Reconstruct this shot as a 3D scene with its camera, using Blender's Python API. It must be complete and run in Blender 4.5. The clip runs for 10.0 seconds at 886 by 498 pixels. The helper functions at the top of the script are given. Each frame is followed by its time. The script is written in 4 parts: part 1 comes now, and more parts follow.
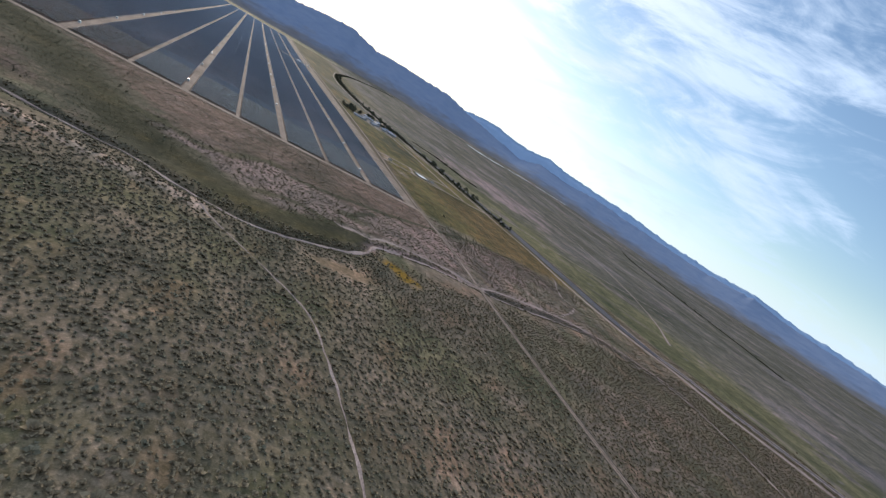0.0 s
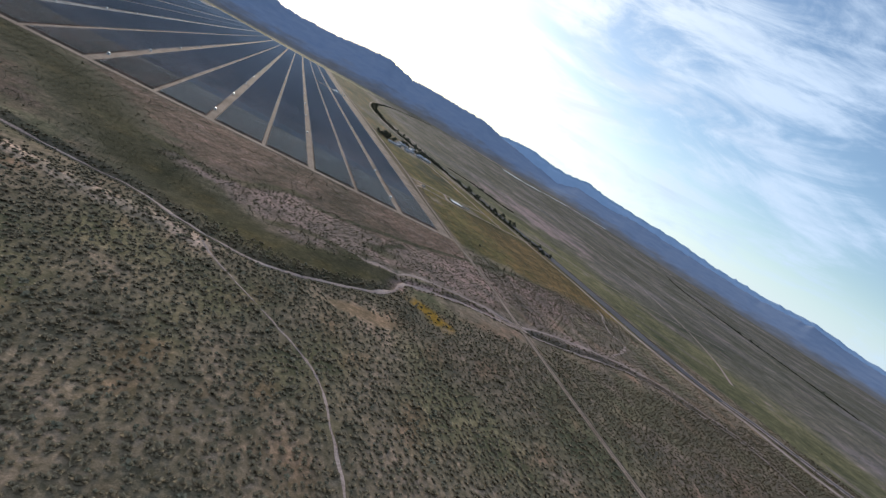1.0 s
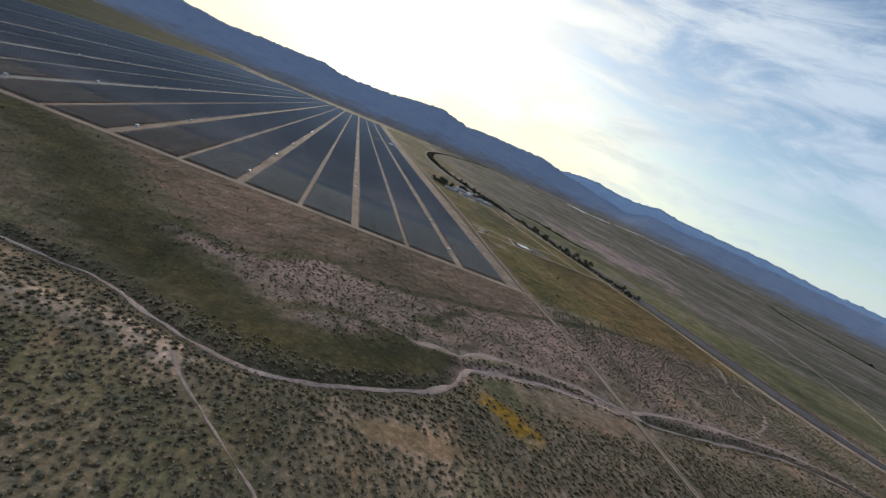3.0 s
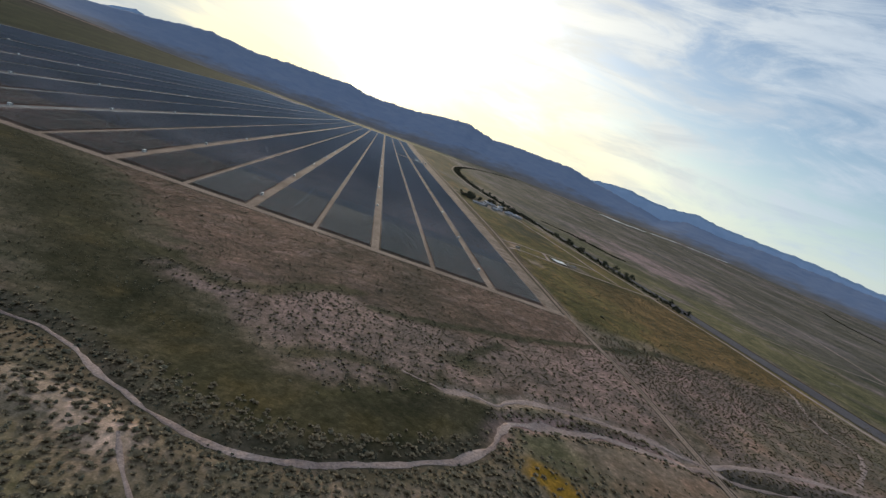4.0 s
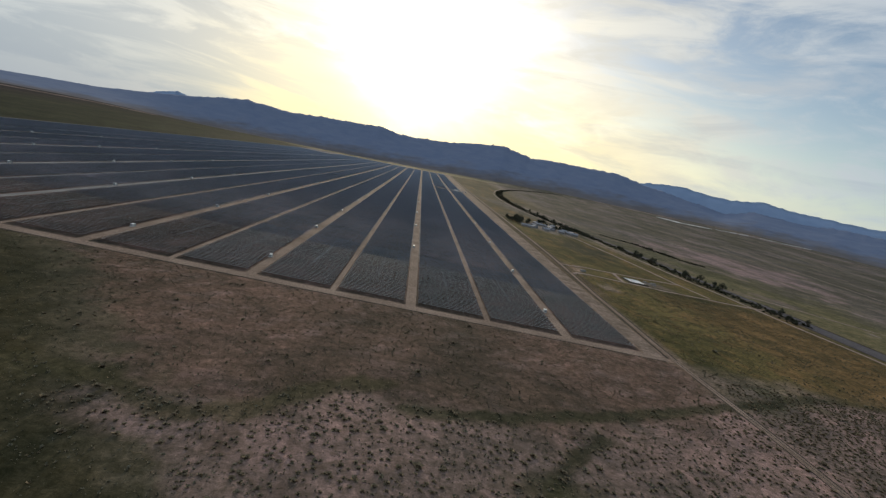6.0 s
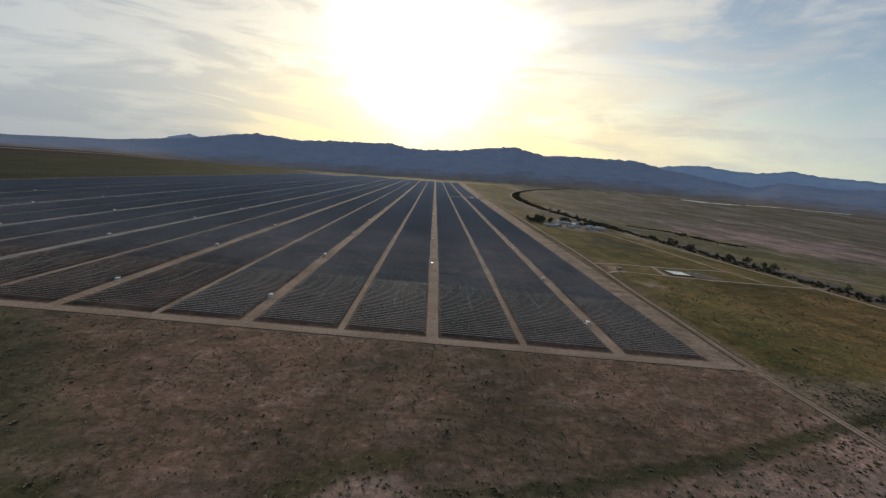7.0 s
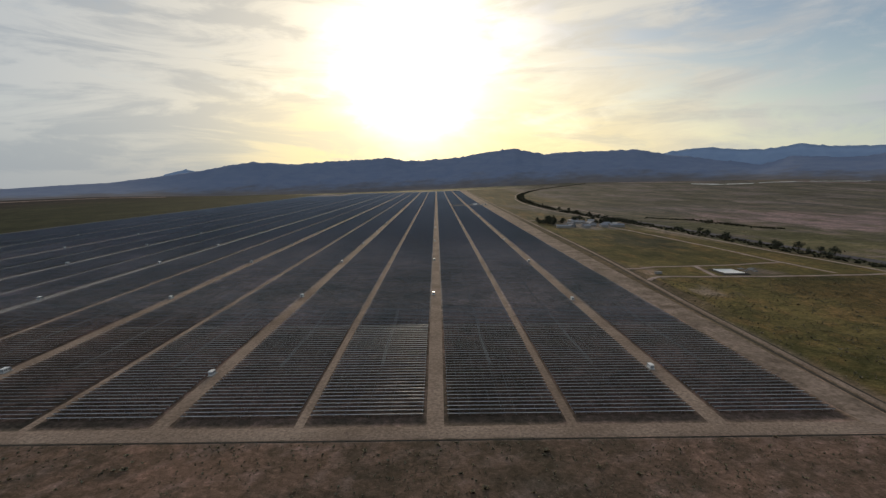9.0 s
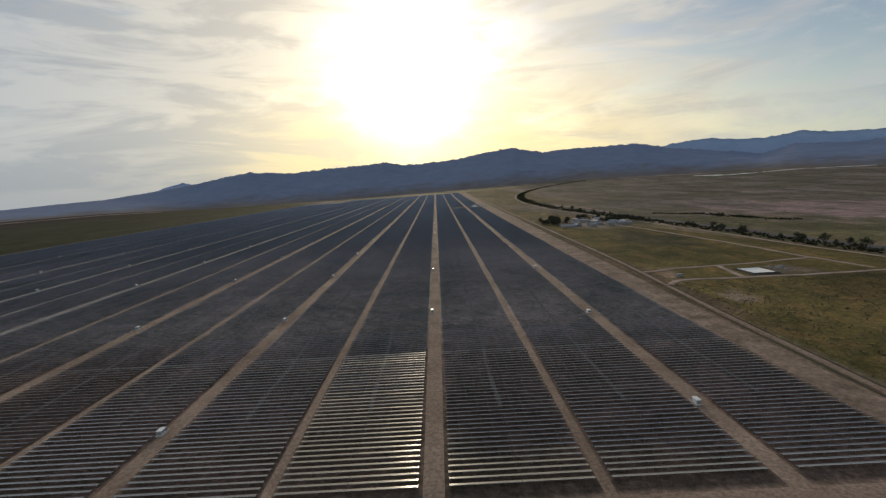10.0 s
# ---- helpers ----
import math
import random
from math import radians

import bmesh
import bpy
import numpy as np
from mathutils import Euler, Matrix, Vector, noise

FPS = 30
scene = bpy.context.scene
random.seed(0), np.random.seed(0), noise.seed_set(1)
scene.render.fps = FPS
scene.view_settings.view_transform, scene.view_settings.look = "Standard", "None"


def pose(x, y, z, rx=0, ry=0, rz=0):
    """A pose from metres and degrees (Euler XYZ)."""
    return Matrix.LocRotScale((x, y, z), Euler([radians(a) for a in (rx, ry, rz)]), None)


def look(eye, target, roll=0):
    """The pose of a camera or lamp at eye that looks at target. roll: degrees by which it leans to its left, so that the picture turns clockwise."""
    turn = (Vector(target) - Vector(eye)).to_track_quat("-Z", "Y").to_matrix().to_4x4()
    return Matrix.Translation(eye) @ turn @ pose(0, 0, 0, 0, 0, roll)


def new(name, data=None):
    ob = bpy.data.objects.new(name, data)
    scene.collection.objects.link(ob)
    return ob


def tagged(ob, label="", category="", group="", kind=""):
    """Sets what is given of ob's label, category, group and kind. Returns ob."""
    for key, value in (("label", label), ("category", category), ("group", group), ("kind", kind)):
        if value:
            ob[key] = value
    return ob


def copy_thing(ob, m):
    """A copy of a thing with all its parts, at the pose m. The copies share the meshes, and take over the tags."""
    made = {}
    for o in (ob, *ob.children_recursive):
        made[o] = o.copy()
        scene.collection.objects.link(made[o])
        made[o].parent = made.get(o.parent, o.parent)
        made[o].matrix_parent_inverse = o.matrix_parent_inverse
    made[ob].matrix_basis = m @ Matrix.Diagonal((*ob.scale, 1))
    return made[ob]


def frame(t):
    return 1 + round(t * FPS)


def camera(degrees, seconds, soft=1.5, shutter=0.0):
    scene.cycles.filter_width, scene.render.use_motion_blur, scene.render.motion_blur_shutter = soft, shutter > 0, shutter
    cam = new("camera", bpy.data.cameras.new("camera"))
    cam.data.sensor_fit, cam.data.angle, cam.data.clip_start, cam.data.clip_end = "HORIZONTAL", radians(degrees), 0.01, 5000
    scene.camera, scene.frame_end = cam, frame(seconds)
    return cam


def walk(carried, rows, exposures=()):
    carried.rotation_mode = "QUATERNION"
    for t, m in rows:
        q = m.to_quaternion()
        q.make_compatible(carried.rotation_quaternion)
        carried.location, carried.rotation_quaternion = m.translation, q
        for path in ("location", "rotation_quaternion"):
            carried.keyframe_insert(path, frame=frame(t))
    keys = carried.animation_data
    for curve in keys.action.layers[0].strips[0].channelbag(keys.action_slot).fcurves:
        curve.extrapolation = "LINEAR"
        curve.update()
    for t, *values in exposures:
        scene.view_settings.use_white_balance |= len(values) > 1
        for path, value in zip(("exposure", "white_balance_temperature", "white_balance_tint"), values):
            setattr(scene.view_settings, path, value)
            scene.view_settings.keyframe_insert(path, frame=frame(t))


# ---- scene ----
cam = camera(84.1, 10.0, soft=1.3)
# seconds, eye, then yaw (to the left), pitch (up) and lean of the flight over the plain
FLIGHT = [
    (0.0, -0.12, -6.03, 84.46, -29.89, -11.59, 32.22),
    (0.5, 7.55, 9.84, 84.13, -27.49, -11.54, 31.94),
    (1.0, 14.62, 26.01, 83.59, -24.64, -11.34, 30.85),
    (1.5, 21.10, 42.49, 82.89, -21.87, -11.11, 29.84),
    (2.0, 27.03, 59.31, 82.07, -19.59, -10.76, 27.43),
    (2.5, 32.42, 76.47, 81.18, -17.50, -10.54, 25.73),
    (4.0, 45.67, 129.88, 78.41, -11.31, -10.24, 21.60),
    (4.5, 49.21, 148.28, 77.55, -9.90, -9.91, 20.25),
    (5.0, 52.38, 166.94, 76.78, -8.31, -9.45, 18.25),
    (5.5, 55.19, 185.80, 76.11, -6.50, -9.06, 15.98),
    (7.0, 61.99, 243.24, 74.86, -1.77, -8.11, 5.63),
    (7.5, 63.85, 262.46, 74.74, -1.52, -7.69, 3.79),
    (8.0, 65.58, 281.62, 74.78, -1.37, -7.27, 2.53),
    (8.5, 67.24, 300.63, 74.97, -1.09, -7.28, 1.01),
    (9.0, 68.87, 319.41, 75.33, -0.73, -7.11, -0.35),
    (9.5, 70.53, 337.86, 75.84, -0.52, -6.91, -1.48),
    (10.0, 72.28, 355.90, 76.49, -0.51, -6.82, -2.79),
]


def heading(x, y, z, yaw, pitch, lean):
    a, b = radians(yaw), radians(pitch)
    ahead = Vector((-math.sin(a) * math.cos(b), math.cos(a) * math.cos(b), math.sin(b)))
    return look((x, y, z), Vector((x, y, z)) + ahead * 10, lean)


walk(cam, [(t, heading(*row)) for t, *row in FLIGHT], [
    (0.0, 0.98, 5900, 12), (1.0, 0.82, 5900, 11), (2.5, 0.62, 6100, 10), (5.0, 0.34, 6400, 10), (7.0, 0.16, 6750, 11), (10.0, 0.05, 6950, 12)])

# ---- sky, sun ----
SUN_AZ, SUN_UP = -2.5, 12.5
SUN_WAY = Vector((math.sin(radians(SUN_AZ)) * math.cos(radians(SUN_UP)), math.cos(radians(SUN_AZ)) * math.cos(radians(SUN_UP)), math.sin(radians(SUN_UP))))


def build_sky():
    world = bpy.data.worlds.new("sky")
    world.use_nodes = True
    scene.world = world
    nt = world.node_tree
    nt.nodes.clear()
    add, link = nt.nodes.new, nt.links.new

    def mth(op, a, b=None, clamp=False):
        n = add("ShaderNodeMath")
        n.operation, n.use_clamp = op, clamp
        for i, v in enumerate((a, b)):
            if v is None:
                continue
            if isinstance(v, (int, float)):
                n.inputs[i].default_value = v
            else:
                link(v, n.inputs[i])
        return n.outputs[0]

    def mix(fac, a, b, kind="MIX"):
        n = add("ShaderNodeMix")
        n.data_type, n.blend_type, n.clamp_factor = "RGBA", kind, True
        for sock, v in ((n.inputs[0], fac), (n.inputs[6], a), (n.inputs[7], b)):
            if isinstance(v, (int, float)):
                sock.default_value = v
            elif isinstance(v, tuple):
                sock.default_value = (*v, 1)
            else:
                link(v, sock)
        return n.outputs[2]

    def ramp(fac, lo, hi):
        n = add("ShaderNodeMapRange")
        n.interpolation_type = "SMOOTHSTEP"
        n.inputs[1].default_value, n.inputs[2].default_value = lo, hi
        link(fac, n.inputs[0])
        return n.outputs[0]

    coord = add("ShaderNodeTexCoord").outputs["Generated"]
    sky = add("ShaderNodeTexSky")
    sky.sky_type, sky.sun_disc = "NISHITA", False
    sky.sun_elevation, sky.sun_rotation = radians(SUN_UP), radians(SUN_AZ)
    sky.air_density, sky.dust_density, sky.ozone_density = 1.0, 0.7, 1.5
    clear = mix(1.0, sky.outputs[0], (SKY, SKY, SKY), "MULTIPLY")
    # angle to the sun: the veil of bright thin cloud round it
    dot = add("ShaderNodeVectorMath")
    dot.operation = "DOT_PRODUCT"
    link(coord, dot.inputs[0])
    dot.inputs[1].default_value = SUN_WAY
    near = mth("MAXIMUM", dot.outputs["Value"], 0.0)
    wide, halo = mth("POWER", near, 7.0), mth("POWER", near, 30.0)
    parts = add("ShaderNodeSeparateXYZ")
    link(coord, parts.inputs[0])
    east, north, high = parts.outputs

    def cloud(size, scale, detail, rough, warp, place=(0, 0, 0), lean=0.0):
        """Cloud noise over the dome; the third size flattens it into streaks."""
        m = add("ShaderNodeMapping")
        m.inputs["Scale"].default_value, m.inputs["Location"].default_value, m.inputs["Rotation"].default_value = size, place, (0, radians(lean), 0)
        link(coord, m.inputs[0])
        n = add("ShaderNodeTexNoise")
        n.inputs["Scale"].default_value, n.inputs["Detail"].default_value = scale, detail
        n.inputs["Roughness"].default_value, n.inputs["Distortion"].default_value = rough, warp
        link(m.outputs[0], n.inputs["Vector"])
        return n.outputs[0]

    sheet = cloud((1.0, 1.0, 2.6), 3.0, 9, 0.58, 0.7, (0.3, 0.1, 0.2), 14)
    wisps = cloud((1.0, 1.0, 4.0), 4.6, 10, 0.64, 0.9, (1.3, 0.0, 0.7), 22)
    bands = cloud((1.0, 1.0, 5.5), 3.3, 8, 0.60, 0.7, (0.7, 0.4, 0.15), -3)
    lean = mth("SUBTRACT", 0.60, mth("MULTIPLY", east, 0.55))
    lean = mth("ADD", lean, mth("MULTIPLY", north, 0.12))
    lean = mth("ADD", lean, mth("MULTIPLY", mth("SUBTRACT", sheet, 0.5), 2.0))
    lean = mth("ADD", lean, mth("MULTIPLY", mth("SUBTRACT", wisps, 0.5), 1.9))
    veil = ramp(lean, 0.12, 0.82)
    light = mix(wide, CLOUD_FAR, CLOUD_NEAR)
    # unseen cloud to the south, brightened to add fill light on the ground
    light = mix(ramp(mth("MULTIPLY", north, -1.0), -0.3, 0.6), light, CLOUD_BACK_FILL)
    grey = mix(wide, (0.26, 0.33, 0.42), (0.60, 0.58, 0.51))
    streaks = mth("MULTIPLY", ramp(bands, 0.44, 0.60), mth("SUBTRACT", 0.92, mth("MULTIPLY", east, 0.6), clamp=True))
    body = mix(mth("MULTIPLY", streaks, 0.78), light, grey)
    out = mix(mth("MULTIPLY", veil, 0.90), clear, body)
    # pale air along the horizon, yellow where the sun's light passes low through it
    haze = mth("SUBTRACT", 1.0, ramp(high, 0.0, 0.14))
    air = mix(ramp(bands, 0.42, 0.58), (0.55, 0.54, 0.50), (0.30, 0.40, 0.46))
    air = mix(ramp(east, 0.25, 0.7), air, (0.40, 0.50, 0.58))
    air = mix(ramp(mth("MULTIPLY", east, -1.0), 0.22, 0.58), air, (0.29, 0.35, 0.41))
    out = mix(mth("MULTIPLY", haze, 0.72), out, air)
    low = mth("MULTIPLY", mth("POWER", near, 4.2), mth("SUBTRACT", 1.0, ramp(high, 0.05, 0.27)))
    low = mth("MULTIPLY", low, mth("SUBTRACT", 1.1, mth("MULTIPLY", streaks, 0.6), clamp=True))
    low = mth("MULTIPLY", low, mth("SUBTRACT", 1.0, mth("MULTIPLY", ramp(mth("MULTIPLY", east, -1.0), 0.22, 0.5), 0.9)))
    low = mth("MULTIPLY", low, mth("SUBTRACT", 1.0, mth("MULTIPLY", ramp(east, 0.25, 0.75), 0.85)))
    out = mix(mth("MULTIPLY", low, 0.85), out, (1.0, 0.84, 0.42))
    out = mix(1.0, out, mix(1.0, (0.27, 0.24, 0.17), halo, "MULTIPLY"), "ADD")
    # the burnt-out heart: a ragged bright gap in the sheet, tall above the sun
    dx, dz = mth("DIVIDE", mth("ADD", east, 0.035), 0.15), mth("DIVIDE", mth("SUBTRACT", high, 0.27), 0.19)
    gap = mth("ADD", mth("MULTIPLY", dx, dx), mth("MULTIPLY", dz, dz))
    gap = mth("ADD", gap, mth("MULTIPLY", mth("SUBTRACT", sheet, 0.5), 3.2))
    gap = mth("ADD", gap, mth("MULTIPLY", mth("SUBTRACT", bands, 0.5), 2.6))
    heart = mth("MULTIPLY", mth("SUBTRACT", 1.0, ramp(gap, -0.2, 2.6)), halo)
    out = mix(1.0, out, mix(1.0, (0.48, 0.45, 0.36), heart, "MULTIPLY"), "ADD")
    disc = mth("POWER", near, 420.0)
    out = mix(1.0, out, mix(1.0, (4.5, 4.1, 3.2), disc, "MULTIPLY"), "ADD")
    back = add("ShaderNodeBackground")
    back.inputs[1].default_value = 1.0
    link(out, back.inputs[0])
    link(back.outputs[0], add("ShaderNodeOutputWorld").inputs[0])


SKY, CLOUD_BACK_FILL, CLOUD_FAR, CLOUD_NEAR = 0.09, (0.56, 0.62, 0.68), (0.38, 0.45, 0.53), (0.92, 0.86, 0.70)
build_sky()
sun = new("sun", bpy.data.lights.new("sun", "SUN"))
sun.data.energy, sun.data.angle, sun.data.color = 1.5, radians(5.0), (1.0, 0.86, 0.66)
sun.matrix_world = look(SUN_WAY * 100, (0, 0, 0))


# ---- materials ----
def material(name, rough=0.9, metal=0.0, spec=0.3):
    m = bpy.data.materials.new(name)
    m.use_nodes = True
    b = m.node_tree.nodes["Principled BSDF"]
    b.inputs["Roughness"].default_value, b.inputs["Metallic"].default_value = rough, metal
    b.inputs["Specular IOR Level"].default_value = spec
    return m, m.node_tree, b


def noise_node(nt, scale, detail=6, rough=0.6, vector=None, warp=0.0):
    n = nt.nodes.new("ShaderNodeTexNoise")
    n.inputs["Scale"].default_value, n.inputs["Detail"].default_value = scale, detail
    n.inputs["Roughness"].default_value, n.inputs["Distortion"].default_value = rough, warp
    if vector is not None:
        nt.links.new(vector, n.inputs["Vector"])
    return n.outputs[0]


def mixed(nt, fac, a, b, kind="MIX"):
    n = nt.nodes.new("ShaderNodeMix")
    n.data_type, n.blend_type = "RGBA", kind
    for sock, v in ((n.inputs[0], fac), (n.inputs[6], a), (n.inputs[7], b)):
        if isinstance(v, (int, float)):
            sock.default_value = v
        elif isinstance(v, tuple):
            sock.default_value = (*v, 1)
        else:
            nt.links.new(v, sock)
    return n.outputs[2]


def ranged(nt, fac, lo, hi, a=0.0, b=1.0):
    n = nt.nodes.new("ShaderNodeMapRange")
    n.inputs[1].default_value, n.inputs[2].default_value, n.inputs[3].default_value, n.inputs[4].default_value = lo, hi, a, b
    nt.links.new(fac, n.inputs[0])
    return n.outputs[0]


def bumped(nt, bsdf, height, strength, distance):
    n = nt.nodes.new("ShaderNodeBump")
    n.inputs["Strength"].default_value, n.inputs["Distance"].default_value = strength, distance
    nt.links.new(height, n.inputs["Height"])
    nt.links.new(n.outputs[0], bsdf.inputs["Normal"])


def world_place(nt):
    return nt.nodes.new("ShaderNodeNewGeometry").outputs["Position"]


def earthy(name, dark, light, big=0.02, small=0.6, rough=0.95, bump=0.4):
    """Bare or grown-over ground: two scales of mottling and a fine relief."""
    m, nt, b = material(name, rough, spec=0.04)
    p = world_place(nt)
    c = mixed(nt, ranged(nt, noise_node(nt, big, 5, 0.6, p), 0.32, 0.68), dark, light)
    fine = noise_node(nt, small, 7, 0.7, p)
    c = mixed(nt, 1.0, c, mixed(nt, ranged(nt, fine, 0.3, 0.7), (0.52, 0.52, 0.52), (1.38, 1.36, 1.33)), "MULTIPLY")
    nt.links.new(c, b.inputs["Base Color"])
    bumped(nt, b, fine, bump, 0.5)
    return m


def ground_material():
    """Desert soil: the colour of each stretch of plain is an attribute of the mesh, mottled by tufts, grit and bare spots."""
    m, nt, b = material("desert_soil", 0.97, spec=0.03)
    p = world_place(nt)
    at = nt.nodes.new("ShaderNodeAttribute")
    at.attribute_name = "soil"
    tuft = noise_node(nt, 0.42, 5, 0.75, p, 0.4)
    drift = noise_node(nt, 0.035, 6, 0.65, p, 0.6)
    grit = noise_node(nt, 2.2, 4, 0.7, p)
    patch = noise_node(nt, 0.12, 5, 0.62, p, 0.8)
    stretch = nt.nodes.new("ShaderNodeMapping")
    stretch.inputs["Scale"].default_value = (0.012, 0.0035, 0.01)
    nt.links.new(p, stretch.inputs[0])
    fields = noise_node(nt, 1.0, 6, 0.62, stretch.outputs[0], 0.5)
    c = mixed(nt, 1.0, at.outputs["Color"], mixed(nt, ranged(nt, drift, 0.3, 0.7), (0.60, 0.66, 0.64), (1.38, 1.28, 1.25)), "MULTIPLY")
    c = mixed(nt, 1.0, c, mixed(nt, ranged(nt, fields, 0.32, 0.68), (0.62, 0.68, 0.64), (1.34, 1.26, 1.25)), "MULTIPLY")
    c = mixed(nt, 1.0, c, mixed(nt, ranged(nt, patch, 0.35, 0.65), (0.74, 0.76, 0.72), (1.22, 1.17, 1.16)), "MULTIPLY")
    c = mixed(nt, ranged(nt, tuft, 0.47, 0.62, 0.0, 0.6), c, mixed(nt, 1.0, c, (0.42, 0.46, 0.36), "MULTIPLY"))
    c = mixed(nt, ranged(nt, tuft, 0.45, 0.36, 0.0, 0.6), c, mixed(nt, 1.0, c, (1.75, 1.68, 1.68), "MULTIPLY"))
    c = mixed(nt, 1.0, c, mixed(nt, ranged(nt, grit, 0.3, 0.7), (0.75, 0.75, 0.75), (1.22, 1.22, 1.22)), "MULTIPLY")
    nt.links.new(c, b.inputs["Base Color"])
    bumped(nt, b, tuft, 0.5, 0.6)
    return m


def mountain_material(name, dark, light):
    """Desert rock with the blue of haze in its base colour, brown scrub over the fans at its foot (an attribute of the
    mesh) and gullied faces.
    """
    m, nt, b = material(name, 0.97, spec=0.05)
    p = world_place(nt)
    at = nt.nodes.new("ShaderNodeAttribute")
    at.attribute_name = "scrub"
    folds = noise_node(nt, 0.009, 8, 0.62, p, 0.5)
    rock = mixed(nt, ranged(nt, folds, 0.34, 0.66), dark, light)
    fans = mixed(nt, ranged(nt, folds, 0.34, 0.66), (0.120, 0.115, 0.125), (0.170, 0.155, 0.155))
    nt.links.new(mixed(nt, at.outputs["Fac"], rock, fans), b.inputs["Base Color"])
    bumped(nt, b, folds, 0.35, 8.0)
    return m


def foliage(name, dark, light, per_island=True):
    m, nt, b = material(name, 0.85, spec=0.15)
    g = nt.nodes.new("ShaderNodeNewGeometry")
    o = nt.nodes.new("ShaderNodeObjectInfo")
    c = mixed(nt, g.outputs["Random Per Island"] if per_island else o.outputs["Random"], dark, light)
    c = mixed(nt, 1.0, c, mixed(nt, ranged(nt, noise_node(nt, 1.5, 4, 0.6, g.outputs["Position"]), 0.3, 0.7), (0.7, 0.7, 0.7), (1.25, 1.25, 1.2)), "MULTIPLY")
    nt.links.new(c, b.inputs["Base Color"])
    return m


def painted(name, colour, rough=0.5, metal=0.0, wear=0.25, scale=1.2):
    m, nt, b = material(name, rough, metal, 0.4)
    p = world_place(nt)
    n = noise_node(nt, scale, 7, 0.65, p)
    worn = tuple(v * (1 - wear) for v in colour)
    nt.links.new(mixed(nt, ranged(nt, n, 0.35, 0.68), worn, colour), b.inputs["Base Color"])
    nt.links.new(ranged(nt, n, 0.3, 0.7, rough + 0.12, rough - 0.08), b.inputs["Roughness"])
    return m


def back_material():
    """Undersides of the modules: grey-blue back glass in a dull steel rim."""
    m, nt, b = material("module_back", 0.55, spec=0.4)
    n = noise_node(nt, 0.3, 5, 0.6, world_place(nt))
    nt.links.new(mixed(nt, ranged(nt, n, 0.3, 0.7), (0.27, 0.315, 0.40), (0.36, 0.40, 0.48)), b.inputs["Base Color"])
    return m


def panel_material():
    """Thin-film modules: near-black glass with dust, each table a touch different."""
    m, nt, b = material("module_glass", 0.12, spec=0.35)
    p = world_place(nt)
    o = nt.nodes.new("ShaderNodeNewGeometry")
    dust = noise_node(nt, 0.25, 6, 0.7, p)
    c = mixed(nt, ranged(nt, dust, 0.35, 0.7), (0.022, 0.030, 0.056), (0.052, 0.058, 0.082))
    nt.links.new(c, b.inputs["Base Color"])
    nt.links.new(ranged(nt, noise_node(nt, 0.09, 5, 0.7, p), 0.3, 0.7, 0.07, 0.13), b.inputs["Roughness"])
    return m


SOIL = ground_material()
SAND = earthy("pale_wash_sand", (0.275, 0.200, 0.172), (0.450, 0.340, 0.295), 0.06, 1.2)
TRACK = earthy("graded_dirt", (0.215, 0.155, 0.118), (0.35, 0.262, 0.205), 0.03, 0.9)
# grey of the spoil heaps, also haze painted on the western yard roads
SPOIL_HAZE_GREY = earthy("grey_spoil_and_haze", (0.20, 0.185, 0.175), (0.32, 0.30, 0.285), 0.03, 0.9)
DUSTY = earthy("dusty_earth", (0.19, 0.165, 0.15), (0.29, 0.26, 0.24), 0.03, 0.9)
STRIP = earthy("worn_bare_earth", (0.145, 0.108, 0.080), (0.35, 0.262, 0.210), 0.07, 0.5)
TRACK_DARK = earthy("dark_rutted_dirt", (0.05, 0.043, 0.036), (0.10, 0.084, 0.068), 0.05, 1.1)
ASPHALT = earthy("worn_asphalt", (0.088, 0.080, 0.086), (0.135, 0.122, 0.128), 0.03, 1.6, 0.85, 0.2)
GLASS, BACK = panel_material(), back_material()
RIM = painted("module_rim", (0.80, 0.77, 0.72), 0.42, 0.0, 0.2, 0.4)
STEEL = painted("galvanised_steel", (0.40, 0.41, 0.42), 0.45, 0.8, 0.3)
WHITE = painted("white_paint", (0.80, 0.79, 0.77), 0.45, 0.0, 0.15)
GREY = painted("grey_paint", (0.30, 0.31, 0.32), 0.5, 0.0, 0.2)
CONCRETE = painted("concrete", (0.38, 0.36, 0.33), 0.9, 0.0, 0.3, 0.6)
ROOF = painted("sheet_roof", (0.27, 0.28, 0.31), 0.6, 0.1, 0.35, 0.4)
WALL = painted("rendered_wall", (0.33, 0.31, 0.29), 0.9, 0.0, 0.2, 0.5)
DARK_GLASS = painted("dark_window", (0.03, 0.035, 0.04), 0.1, 0.0, 0.2)
LINER = painted("white_pond_liner", (0.86, 0.84, 0.80), 0.6, 0.0, 0.06, 0.15)
BARK = painted("bark", (0.10, 0.075, 0.055), 0.95, 0.0, 0.4, 3.0)
HEDGE = foliage("hedge_leaf", (0.040, 0.040, 0.026), (0.095, 0.090, 0.056))
BANK_LEAF = foliage("bank_leaf", (0.075, 0.075, 0.052), (0.150, 0.145, 0.105))
LEAF = foliage("tree_leaf", (0.034, 0.038, 0.026), (0.075, 0.077, 0.050))
BRUSH = foliage("creosote_leaf", (0.150, 0.116, 0.072), (0.270, 0.212, 0.136))
SAGE = foliage("sage_leaf", (0.12, 0.108, 0.072), (0.23, 0.20, 0.135))
# the blue of the air's haze is put into the rock's base colour
HAZED_ROCK = mountain_material("hazed_mountain_rock", (0.160, 0.205, 0.305), (0.200, 0.238, 0.328))
